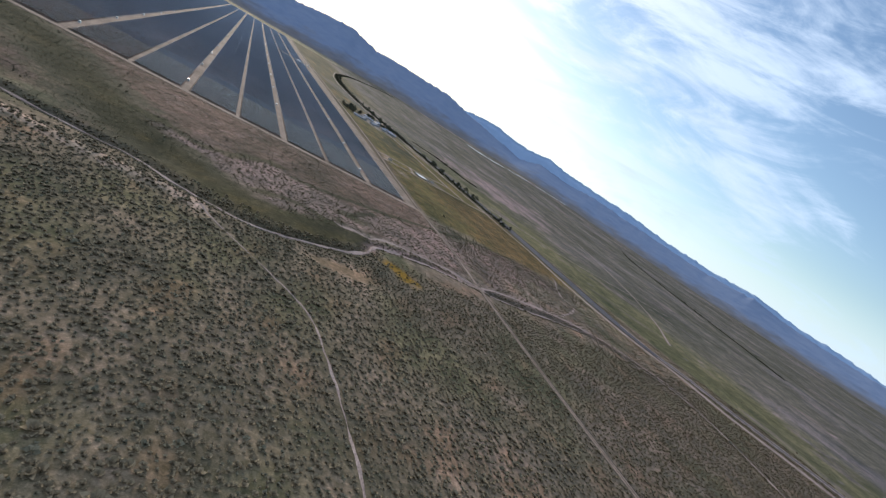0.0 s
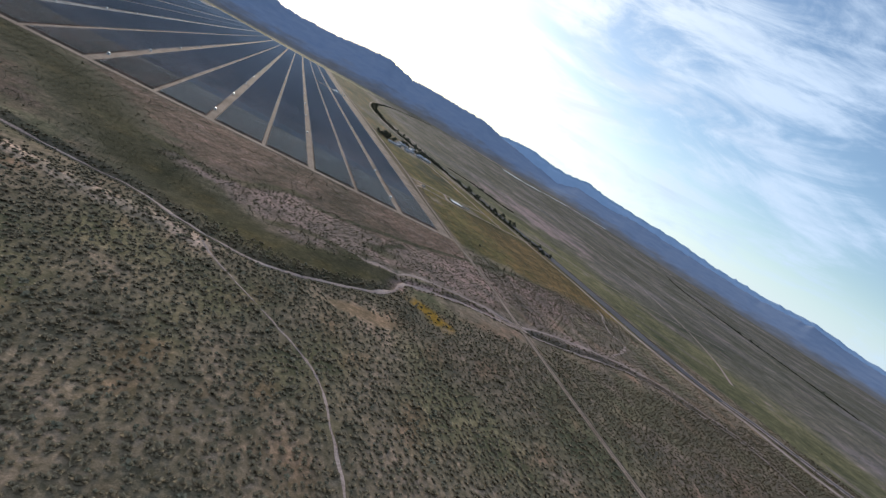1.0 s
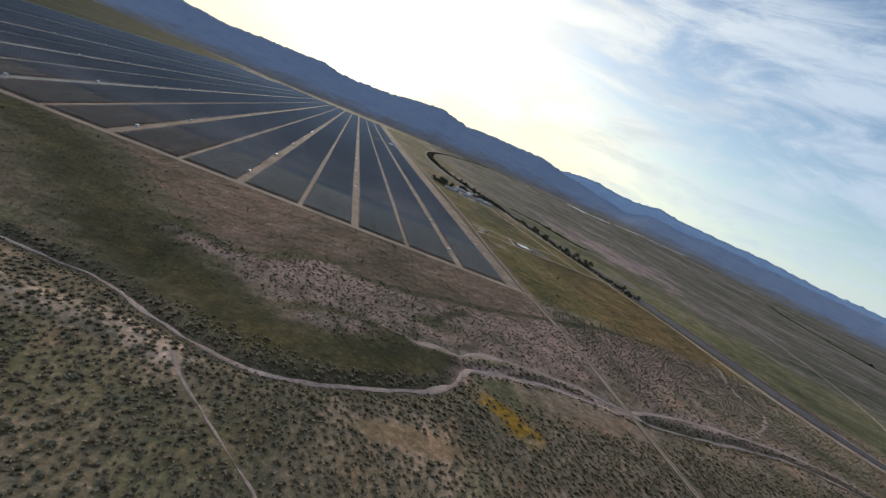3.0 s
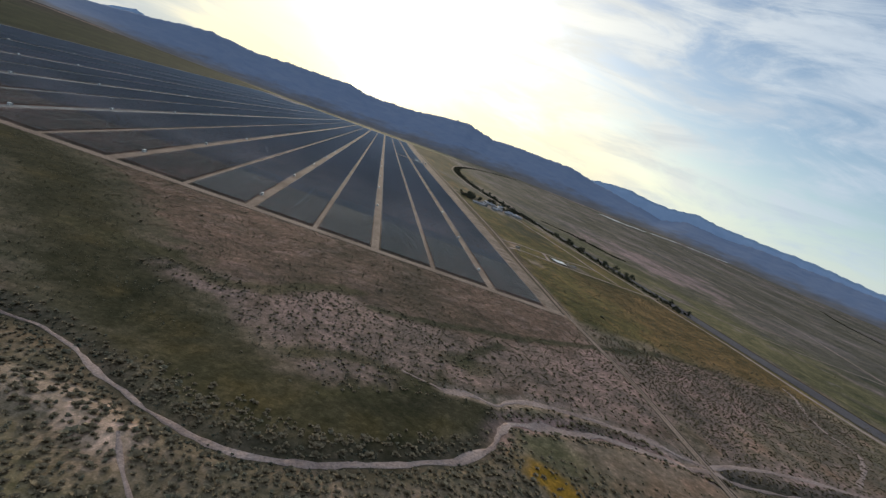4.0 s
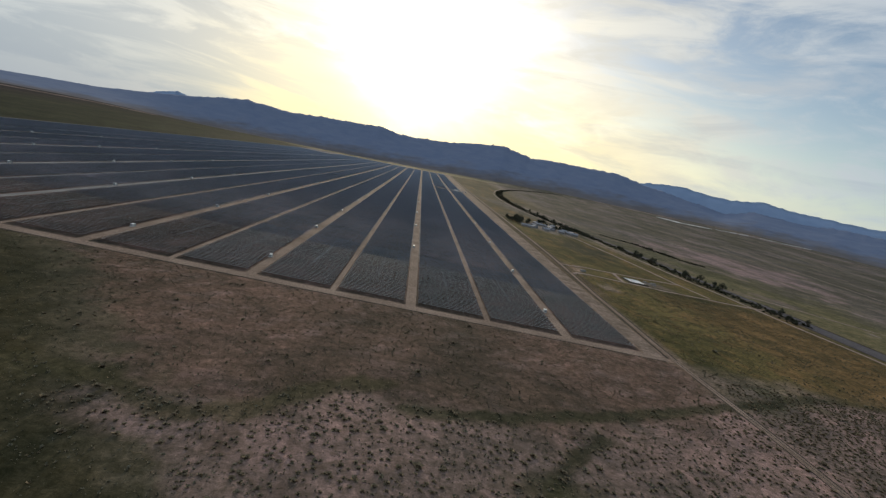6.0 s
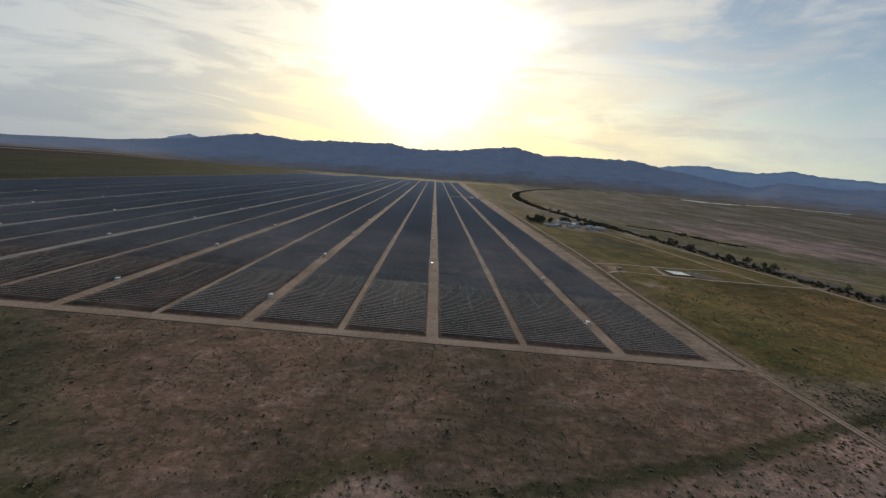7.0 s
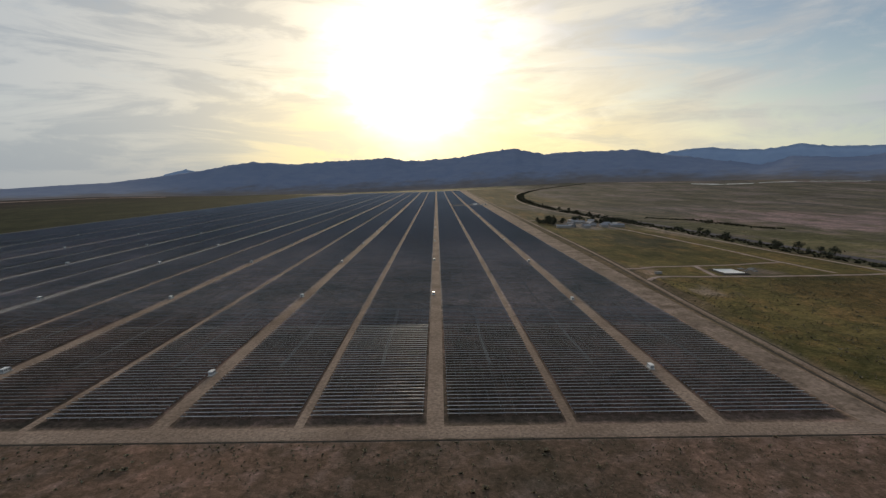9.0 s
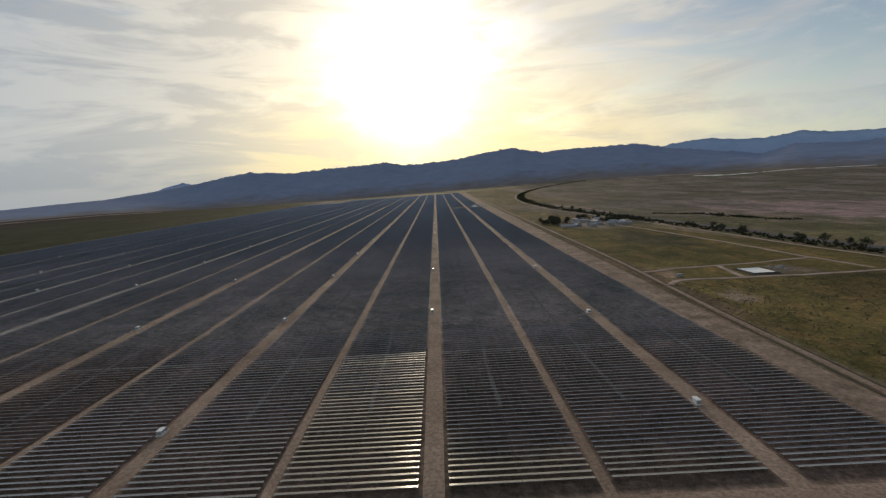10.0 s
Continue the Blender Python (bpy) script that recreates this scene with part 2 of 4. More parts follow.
# thicker haze of the farther range, put in as paler blue
HAZED_FAR_ROCK = mountain_material("hazed_far_rock", (0.25, 0.34, 0.49), (0.29, 0.38, 0.53))


# ---- the lie of the land ----
CENTRE = (63.0, 262.0)
# bearing from the middle of the flight and height of the plain at the mountains' foot
FOOT = [(-180, 20), (-70, 14), (-41, 22), (-33, 36), (-23, 32), (-11, 44), (0, 63), (15, 100), (26, 103), (36, 108), (46, 82), (59, 62), (72, 54), (110, 30), (180, 20)]
WASH = [(-230, 350), (-150, 305), (-78, 281), (-48, 275), (-18, 267), (4, 251), (26, 239), (47, 236), (68, 242), (100, 256), (115, 272), (121, 284), (133, 287),
        (150, 291), (176, 295), (199, 292), (218, 289), (256, 291), (324, 300), (364, 295), (402, 272), (428, 242), (431, 197), (418, 135), (402, 60), (394, -20)]
BRANCH = [(98, 294), (112, 296), (120, 294), (128, 300), (148, 306), (182, 305), (204, 297), (217, 291)]
CREEK_TOP = [(217, 292), (236, 300), (262, 306), (300, 309), (340, 309), (378, 299), (412, 274), (440, 244)]
PALE_BANK = [(-170, 288), (-100, 260), (-44, 245), (-21, 240), (0, 237), (14, 231)]
FOOTPATH = [(14, 231), (24, 216), (43, 191), (56, 174), (63, 159), (66, 135), (68, 112), (69, 82), (67, 30)]
LONG_ROAD = [(206, -120), (207, 0), (209, 100), (211, 192), (216, 287), (222, 373), (221.5, 465), (224, 540), (226, 615), (230, 690), (233.5, 755), (235.5, 810), (237.5, 914), (238.5, 1000), (240.5, 1300), (242, 1800), (243, 2600), (243, 3200)]
# the pale frontage track and, east of it, the broad paved highway
HIGHWAY = [(622, -60), (592, 60), (553, 160), (538, 197), (514, 240), (501, 300), (487, 328), (472, 365), (463, 420), (460, 480), (460, 560), (457, 600), (449, 655), (445, 720), (440, 775), (430, 845), (422, 965),
           (408, 1080), (398, 1170), (384, 1260), (362, 1400), (343, 1540), (338, 1780), (344, 1980), (372, 2220), (450, 2570), (640, 2990), (1000, 3400)]
PAVED = [(660, -60), (630, 60), (588, 165), (570, 203), (547, 245), (526, 300), (506, 333), (494, 370), (489, 420), (489, 480), (487, 550), (486, 610), (484, 660), (484, 730), (478, 800), (468, 880), (458, 980), (446, 1090), (436, 1180), (420, 1270), (396, 1400)]
SWALE = [(-190, 470), (-150, 445), (-105, 408), (-60, 350), (-27, 310), (0, 288), (20, 274), (38, 262), (58, 257), (82, 270), (104, 284)]


def spline(points, step):
    """Points along a smooth line through the given ones, about step metres apart."""
    p = np.array([(2 * points[0][0] - points[1][0], 2 * points[0][1] - points[1][1])] + list(points) + [(2 * points[-1][0] - points[-2][0], 2 * points[-1][1] - points[-2][1])], float)
    out = []
    for a, b, c, d in zip(p, p[1:], p[2:], p[3:]):
        n = max(2, int(np.linalg.norm(c - b) / step))
        for s in np.arange(n) / n:
            out.append(0.5 * (2 * b + (c - a) * s + (2 * a - 5 * b + 4 * c - d) * s**2 + (3 * b - a - 3 * c + d) * s**3))
    return np.array(out + [p[-2]])


LINES = {"wash": spline(WASH, 3), "branch": spline(BRANCH, 3), "creek": spline(CREEK_TOP, 6), "bank": spline(PALE_BANK, 6), "path": spline(FOOTPATH, 2), "road": spline(LONG_ROAD, 20), "highway": spline(HIGHWAY, 20), "paved": spline(PAVED, 20), "swale": spline(SWALE, 12)}


def away(x, y, line):
    """Distance of places (arrays) from a line of points."""
    best = np.full(np.shape(x), 1e9)
    for (ax, ay), (bx, by) in zip(line[:-1], line[1:]):
        dx, dy = bx - ax, by - ay
        s = np.clip(((x - ax) * dx + (y - ay) * dy) / (dx * dx + dy * dy + 1e-9), 0, 1)
        best = np.minimum(best, (x - ax - s * dx) ** 2 + (y - ay - s * dy) ** 2)
    return np.sqrt(best)


def ripple(x, y, size, seed):
    """Smooth noise between about -1 and 1, from sines at odd angles."""
    r = np.random.RandomState(seed)
    out = np.zeros(np.shape(x))
    for k in range(10):
        a, f, ph = r.uniform(0, math.tau), (1.0 + 0.35 * k) * math.tau / size, r.uniform(0, math.tau)
        out = out + np.sin((x * math.cos(a) + y * math.sin(a)) * f + ph + 1.3 * np.sin((x * math.sin(a) - y * math.cos(a)) * f * 0.6 + ph * 2)) / (1 + 0.45 * k)
    return out / 2.6


def soft(v, lo, hi):
    s = np.clip((v - lo) / (hi - lo), 0, 1)
    return s * s * (3 - 2 * s)


def rise(y):
    """Height of the plain along the way to the mountains."""
    y = np.asarray(y, float) - 463
    return np.where(y > 0, 0.0138 * y + 17 * (np.maximum(y, 0) / 2737) ** 2, 0.008 * np.maximum(y, -500))


def plain(x, y):
    """Height of the wide plain, which climbs gently towards the mountains."""
    x, y = np.asarray(x, float), np.asarray(y, float)
    dx, dy = x - CENTRE[0], y - CENTRE[1]
    r, az = np.hypot(dx, dy), np.degrees(np.arctan2(dx, dy))
    foot = np.interp(az, [a for a, _ in FOOT], [h for _, h in FOOT])
    at_foot = rise(CENTRE[1] + 3350 * np.cos(np.radians(az)))
    hollow = -3.5 * np.exp(-(((x + 30) / 60) ** 2) - ((y - 280) / 45) ** 2)
    return rise(y) + hollow + (foot - at_foot) * np.clip((r - 700) / 2650, 0, 1.25) ** 2


def land(x, y):
    """Height of the ground, with the wash cut into it and low swells where it is wild."""
    x, y = np.asarray(x, float), np.asarray(y, float)
    wild = 1 - soft(y, 430, 456) * (1 - soft(x, 225, 260)) * (1 - soft(-x, 590, 650))
    near = (1 - soft(x, 380, 440)) * soft(x, -165, -120) * soft(y, 60, 90)
    z = plain(x, y) + wild * near * (0.4 * ripple(x, y, 90, 3) + 0.05 * ripple(x, y, 23, 4))
    z = z - near * 1.5 * (1 - soft(away(x, y, LINES["wash"]), 2.2, 8.0)) - near * 0.8 * (1 - soft(away(x, y, LINES["branch"]), 1.5, 5.0))
    z = z + near * 0.9 * (1 - soft(away(x, y, LINES["bank"]), 1.5, 8.0))
    return np.where(soft(away(x, y, LINES["road"]), 3, 12) < 1, plain(x, y) + (z - plain(x, y)) * soft(away(x, y, LINES["road"]), 3, 12), z)


# sandy flats: middle and half-widths
FLATS = ((78, 324, 60, 37), (0, 329, 24, 11), (70, 284, 26, 12), (172, 340, 56, 38), (378, 466, 50, 20), (235, 372, 52, 44), (285, 392, 46, 40), (340, 420, 60, 34), (246, 345, 16, 46))
FIELD = (-590.0, 203.0, 459.0, 3200.0)


def soil_colour(x, y):
    """Base colour of the ground: what grows and lies on each stretch of it, with some haze mixed in far off."""
    def lay(c, mask, colour):
        return c + (np.array(colour) - c) * mask[..., None]
    n1, n2, n3 = ripple(x, y, 60, 11), ripple(x, y, 22, 12), ripple(x, y, 160, 13)
    wash = away(x, y, LINES["wash"])
    upper = soft(y - (262 + 0.02 * x) + 6 * n2, -10, 14)
    c = np.zeros(np.shape(x) + (3,)) + (0.215, 0.173, 0.126)
    c = lay(c, soft(n3 + 0.5 * n1, -0.4, 0.9), (0.166, 0.153, 0.090))
    c = lay(c, soft(n1 - 0.4 * n3, 0.2, 1.0) * 0.7, (0.250, 0.168, 0.110))
    c = lay(c, soft(y + 10 * n1, 296, 316) * (1 - soft(x, 205, 225)), (0.140, 0.103, 0.074))
    c = lay(c, soft(y + 14 * n2, 300, 340) * soft(n2 + n1, 0.1, 1.1) * (1 - soft(x, 205, 225)) * 0.8, (0.170, 0.125, 0.100))
    # red-brown stubble before the fence
    c = lay(c, soft(y + 8 * n1, 375, 400) * (1 - soft(x, 205, 225)), (0.140, 0.102, 0.074))
    c = lay(c, soft(y + 12 * n1 - 0.25 * x, 370, 400) * (1 - soft(x, 30, 90)) * 0.7, (0.160, 0.112, 0.080))
    c = lay(c, soft(y, 365, 400) * soft(ripple(x, y, 15, 61) + 0.7 * n1, 0.1, 0.9) * (1 - soft(x, 212, 222)) * 0.65, (0.235, 0.175, 0.143))
    # grown-over ground between the wash and the swale
    c = lay(c, (1 - soft(away(x, y, LINES["swale"]) + 8 * n2, 24, 46)) * (1 - soft(x, 10, 50)) * soft(y - 258, 0, 20) * 0.85, (0.098, 0.094, 0.058))
    # pale sand in streaks between the bushes east of the long road, and along the creek
    c = lay(c, soft(x, 228, 236) * soft(y, 318, 345) * (1 - soft(y - 0.18 * (x - 300) + 10 * n1, 448, 475)) * soft(ripple(x * 0.45 + y * 0.2, y, 17, 62) + 0.5 * n1, -0.2, 0.7) * (1 - soft(x, 420, 455)) * 0.65, (0.290, 0.228, 0.188))
    c = lay(c, (1 - soft(away(x, y, LINES["creek"]) + 4 * n2, 4, 13)) * (1 - soft(x, 330, 400)) * 0.65, (0.290, 0.225, 0.195))
    # sandy flats with scattered brush
    for cx, cy, rx, ry in FLATS:
        d = np.hypot((x - cx) / rx, (y - cy) / ry) + 0.22 * n1 + 0.16 * n2
        c = lay(c, (1 - soft(d, 0.75, 1.15)) * 0.95, (0.268, 0.200, 0.164))
    # green swales
    sw = away(x, y, LINES["swale"])
    c = lay(c, (1 - soft(sw + 6 * n2, 10, 26)) * 0.95, (0.058, 0.056, 0.030))
    c = lay(c, (1 - soft(sw + 9 * n2 - 4 * n1, 2, 16)) * soft(n1 + n2, -0.3, 0.9) * 0.8, (0.078, 0.066, 0.029))
    for line, w in (([(-60, 345), (-39, 338), (-19, 342), (2, 331), (23, 335), (41, 358), (60, 368)], 5), ([(40, 290), (58, 296), (72, 297), (92, 293)], 3.2), ([(55, 270), (80, 283), (100, 300)], 4)):
        c = lay(c, (1 - soft(away(x, y, spline(line, 8)) + 2.5 * n2, w * 0.5, w * 1.5)) * 0.85, (0.078, 0.074, 0.038))
    sw2 = np.minimum(away(x, y, np.array([(70, 352), (100, 358), (116, 363), (159, 380), (222, 410), (291, 445), (345, 452)])), away(x, y, np.array([(138, 356), (121, 340), (109, 318)])) + 1)
    c = lay(c, (1 - soft(sw2 + 2.0 * n2, 2, 6)) * 0.9, (0.06, 0.062, 0.034))
    c = lay(c, (1 - soft(np.hypot((x - 112) / 15, (y - 322) / 9) + 0.3 * n2, 0.7, 1.2)) * 0.7, (0.085, 0.085, 0.045))
    # dark growth and pale silt along the wash
    c = lay(c, (1 - soft(wash + 2.5 * n2, 3, 9)) * 0.7 * (1 - soft(x, 108, 120) * (1 - soft(x, 205, 220))), (0.078, 0.070, 0.052))
    c = lay(c, (1 - soft(wash + 2.0 * n2, 3, 8)) * soft(x, 106, 120) * (1 - soft(x, 200, 225)), (0.300, 0.212, 0.180))
    c = lay(c, (1 - soft(away(x, y, LINES["bank"]) + 2.5 * n2, 3, 10)), (0.41, 0.32, 0.255))
    c = lay(c, (1 - soft(away(x, y, LINES["branch"]) + 1.0 * n2, 2, 6)) * 0.9, (0.34, 0.265, 0.205))
    # ochre bloom and a bare clay pan
    c = lay(c, (1 - soft(np.hypot((x - 132 - 0.5 * (250 - y)) / 9.5, (y - 250) / 16) + 0.35 * n2, 0.6, 1.15)), (0.30, 0.18, 0.030))
    c = lay(c, (1 - soft(np.hypot((x - 88) / 20, (y - 221) / 8) + 0.25 * n2, 0.5, 1.2)) * 0.9, (0.225, 0.165, 0.105))
    # grazing land east of the long road
    east = soft(x, 226, 232)
    c = lay(c, east * soft(y + 10 * n1, 440, 470) * (1 - soft(x + 0.22 * (y - 640), 455, 480)), (0.138, 0.120, 0.048))
    c = lay(c, east * soft(x + 25 * n1, 285, 350) * (1 - soft(y + 8 * n2, 672, 690)) * soft(y, 440, 470) * (1 - soft(x, 440, 470)) * 0.9, (0.185, 0.126, 0.058))
    c = lay(c, east * soft(x, 330, 350) * soft(y + 4 * n2, 684, 690) * (1 - soft(y, 701, 705)) * 0.8, (0.058, 0.058, 0.030))
    c = lay(c, east * soft(y, 775, 785) * (1 - soft(x + 0.25 * (y - 900), 415, 425)), (0.116, 0.103, 0.042))
    c = lay(c, (1 - soft(np.hypot((x - 325) / 48, (y - 940) / 95) + 0.3 * n1, 0.5, 1.2)) * 0.9, (0.064, 0.066, 0.042))
    c = lay(c, east * (1 - soft(np.hypot((x - 258) / 15, (y - 652) / 17) + 0.55 * n2 + 0.2 * ripple(x, y, 9, 14), 0.4, 1.0)) * 0.8, (0.30, 0.25, 0.20))
    c = lay(c, (1 - soft(np.hypot((x - 340) / 17, (y - 724) / 19) + 0.4 * n2, 0.5, 1.1)) * 0.85, (0.24, 0.19, 0.165))
    c = lay(c, (1 - soft(np.hypot((x - 246) / 12, (y - 730) / 30) + 0.5 * n2, 0.5, 1.1)) * 0.8, (0.27, 0.21, 0.17))
    c = lay(c, (1 - soft(np.hypot((x - 325) / 62, (y - 1150) / 72) + 0.3 * n2, 0.7, 1.1)) * 0.85, (0.26, 0.235, 0.215))
    c = lay(c, east * soft(y, 1180, 1260) * (1 - soft(x, 420, 520)), (0.105, 0.098, 0.056))
    c = lay(c, east * soft(y, 440, 470) * soft(n2 + 0.7 * n1, 0.15, 0.9) * (1 - soft(x, 430, 470)) * 0.6, (0.215, 0.142, 0.062))
    c = lay(c, east * soft(y, 440, 470) * soft(-n2 + 0.7 * n3, 0.2, 0.9) * (1 - soft(x, 430, 470)) * 0.5, (0.070, 0.070, 0.032))
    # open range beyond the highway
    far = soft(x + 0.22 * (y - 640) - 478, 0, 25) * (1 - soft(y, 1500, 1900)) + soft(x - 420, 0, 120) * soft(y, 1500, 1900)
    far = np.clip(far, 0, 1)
    c = lay(c, far, (0.132, 0.122, 0.088))
    c = lay(c, far * soft(ripple(x * 0.8 + y * 0.5, (y - x) * 0.35, 420, 21), 0.0, 0.9) * 0.8, (0.200, 0.172, 0.155))
    c = lay(c, far * soft(ripple(x * 0.8 + y * 0.5, (y - x) * 0.3, 260, 22), 0.1, 0.7) * 0.7, (0.092, 0.090, 0.056))
    c = lay(c, far * (1 - soft(x + 0.22 * (y - 640) + 30 * n3, 640, 800)) * (1 - soft(y, 900, 1500)) * 0.85, (0.145, 0.136, 0.062))
    c = lay(c, far * soft(ripple((x * 0.8 + y * 0.5) * 0.6, (y - x) * 0.2, 90, 23), 0.35, 0.9) * 0.6, (0.21, 0.165, 0.145))
    c = lay(c, (1 - soft(np.hypot((x - 770) / 210, (y - 1215) / 230) + 0.5 * ripple(x, y, 130, 24) + 0.25 * ripple(x, y, 45, 25), 0.5, 1.0)) * 0.9, (0.290, 0.218, 0.195))
    c = lay(c, far * soft(ripple(x, y, 46, 26) + 0.8 * ripple(x, y, 170, 27), 0.9, 1.5) * 0.8, (0.26, 0.215, 0.185))
    c = lay(c, far * soft(ripple(x, y, 60, 28) + 0.6 * ripple(x, y, 210, 29), 0.7, 1.3) * 0.7, (0.085, 0.090, 0.045))
    # the fenced yard: raked earth under the tables, darker to the west and front
    yard = soft(x, FIELD[0] - 8, FIELD[0]) * (1 - soft(x, 203, 206)) * soft(y, 466, 469) * (1 - soft(y, FIELD[3], FIELD[3] + 40))
    c = lay(c, yard, (0.285, 0.258, 0.240))
    c = lay(c, yard * soft(-x, 60, 330), (0.190, 0.182, 0.190))
    c = lay(c, yard * (1 - soft(y, 560, 640)), (0.160, 0.120, 0.100))
    c = lay(c, yard * (1 - soft(y, 473, 475)) * 0.7, (0.085, 0.070, 0.058))
    c = lay(c, soft(x, 214, 218) * (1 - soft(x, 238, 243)) * soft(y, 560, 640), (0.120, 0.098, 0.062))
    rim = soft(x, FIELD[0] - 10, FIELD[0]) * (1 - soft(x - np.interp(y, [600, 700, 1000], [0, 2, 7]), 217, 219)) * soft(y, 457.5, 459.5) * (1 - yard) * (1 - soft(y, FIELD[3], FIELD[3] + 60))
    c = lay(c, rim, (0.33, 0.25, 0.185))
    # grass west and north of the yard, haze put into the pale northern colour
    c = lay(c, soft(-x, 590, 610) * soft(y, 300, 600) * 0.95, (0.034, 0.043, 0.022))
    c = lay(c, soft(y, FIELD[3] + 30, FIELD[3] + 90) * (1 - soft(np.abs(x + 100), 500, 900)), (0.30, 0.265, 0.165))
    c = lay(c, soft(-x, 1000, 1700) * soft(y, 200, 600), (0.040, 0.034, 0.032))
    # the blue of haze is put into the open range's soil
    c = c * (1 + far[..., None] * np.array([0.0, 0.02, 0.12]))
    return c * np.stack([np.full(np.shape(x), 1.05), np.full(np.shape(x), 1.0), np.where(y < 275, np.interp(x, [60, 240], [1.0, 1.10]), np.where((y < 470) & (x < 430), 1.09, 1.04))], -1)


def mesh_object(name, verts, faces, mat, smooth=False):
    me = bpy.data.meshes.new(name)
    me.from_pydata(verts.tolist() if isinstance(verts, np.ndarray) else verts, [], faces.tolist() if isinstance(faces, np.ndarray) else faces)
    me.materials.append(mat)
    if smooth:
        me.polygons.foreach_set("use_smooth", [True] * len(me.polygons))
    return new(name, me)


def grid_faces(nx, ny):
    i = np.arange(nx - 1)[None, :] + nx * np.arange(ny - 1)[:, None]
    return np.stack([i, i + 1, i + 1 + nx, i + nx], -1).reshape(-1, 4)


def stepped(lo, hi, step, far, growth=1.05):
    mid = list(np.arange(lo, hi + 0.1, step))
    up, s = [mid[-1]], step
    while up[-1] < far:
        s *= growth
        up.append(up[-1] + min(s, 160))
    down, s = [mid[0]], step
    while down[-1] > -far:
        s *= growth
        down.append(down[-1] - min(s, 160))
    return np.array(down[:0:-1] + mid + up[1:])


def build_ground():
    xs, ys = stepped(-170, 460, 2.5, 5600), stepped(60, 480, 2.5, 5600)
    gx, gy = np.meshgrid(xs, ys)
    z = land(gx, gy)
    verts = np.stack([gx, gy, z], -1).reshape(-1, 3)
    ob = mesh_object("ground", verts, grid_faces(len(xs), len(ys)), SOIL, True)
    col = np.ones((len(verts), 4))
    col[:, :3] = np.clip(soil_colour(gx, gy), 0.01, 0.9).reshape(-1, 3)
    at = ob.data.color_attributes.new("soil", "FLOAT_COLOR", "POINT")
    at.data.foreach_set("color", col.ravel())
    tagged(ob, "wide desert plain of brown soil, dry grass and pale sand", "ground", kind="structure")


build_ground()


def ribbon(name, line, width, mat, label, category, lift=0.12, ragged=0.0, seed=1, crown=0.0):
    """A strip of road or stream bed laid along a line, with a crown and ragged edges."""
    p = np.asarray(line, float)
    d = np.gradient(p, axis=0)
    side = np.stack([d[:, 1], -d[:, 0]], 1) / np.linalg.norm(d, axis=1)[:, None]
    r = np.random.RandomState(seed)
    cols = 7
    verts = []
    left = width / 2 * (1 + ragged * (np.convolve(r.uniform(-1, 1, len(p) + 4), np.ones(3) / 2, "same")[2:-2]))
    right = width / 2 * (1 + ragged * (np.convolve(r.uniform(-1, 1, len(p) + 4), np.ones(3) / 2, "same")[2:-2]))
    for k in range(cols):
        s = 2 * k / (cols - 1) - 1
        q = p + side * (np.where(s < 0, left, right) * s)[:, None]
        edge = 1 - abs(s) ** 4
        verts.append(np.stack([q[:, 0], q[:, 1], land(q[:, 0], q[:, 1]) + lift * (0.25 + 0.75 * edge) + crown * (1 - s * s)], 1))
    verts = np.stack(verts, 1).reshape(-1, 3)
    ob = mesh_object(name, verts, grid_faces(cols, len(p)), mat, True)
    return tagged(ob, label, category, kind="structure")


WASH_W = np.interp(LINES["wash"][:, 0], [-100, -30, 90, 108, 150, 214, 225, 430], [1.9, 1.9, 1.8, 4.6, 4.0, 3.6, 2.0, 1.8])
ribbon("wash_bed", LINES["wash"], WASH_W, SAND, "dry stream bed of pale pinkish sand winding through brush", "stream bed", 0.2, 1.1, 2)
ribbon("wash_branch", LINES["branch"], 3.6, SAND, "pale sandy side channel beside the dry stream bed", "stream bed", 0.2, 0.8, 3)
ribbon("creek_track", LINES["creek"], 2.6, SAND, "pale sandy track along the dry creek", "track", 0.12, 0.4, 4)
ribbon("footpath", LINES["path"], 0.8, SAND, "narrow pale path worn through desert brush", "path", 0.12, 0.95, 5)
ribbon("swale_path", spline([(82, 299), (90, 296), (98, 294)], 3), 1.2, SAND, "short pale path beside the green swale", "path", 0.12, 0.5, 6)
ribbon("gully_path", spline([(432, 470), (425, 450), (406, 424), (390, 394), (390, 370), (370, 347), (334, 321)], 5), 2.8, SAND, "crooked pale gully across the brush", "gully", 0.12, 0.7, 7)
ribbon("dirt_road", LINES["road"], np.interp(LINES["road"][:, 1], [440, 480], [3.5, 3.0]), TRACK, "straight graded dirt road crossing the plain", "road", 0.16, 0.06, 8, 0.05)
ribbon("road_rut", LINES["road"][LINES["road"][:, 1] > 455] + np.array([-3.4, 0]), 1.9, TRACK_DARK, "dark rutted ditch beside the dirt road", "ditch", 0.14, 0.1, 9)
ribbon("road_verge", LINES["road"][LINES["road"][:, 1] < 470], 0.8, TRACK_DARK, "weedy crown between the wheel tracks of the dirt road", "verge", 0.235, 0.6, 12)
for shift, w, y0, y1 in ((-2.3, 0.8, -130, 462), (2.3, 0.8, -130, 462), (2.3, 1.0, 455, 1300)):
    side_line = LINES["road"][(LINES["road"][:, 1] > y0) & (LINES["road"][:, 1] < y1)] + np.array([shift, 0])
    ribbon("road_ditch", side_line, w, TRACK_DARK, "narrow dark rut along the dirt road", "ditch", 0.13, 0.3, 13)
ribbon("frontage_track", LINES["highway"], np.interp(LINES["highway"][:, 1], [300, 450, 800], [9.0, 6.0, 4.6]), SAND, "pale gravel track beside the paved highway", "track", 0.22, 0.12, 10)
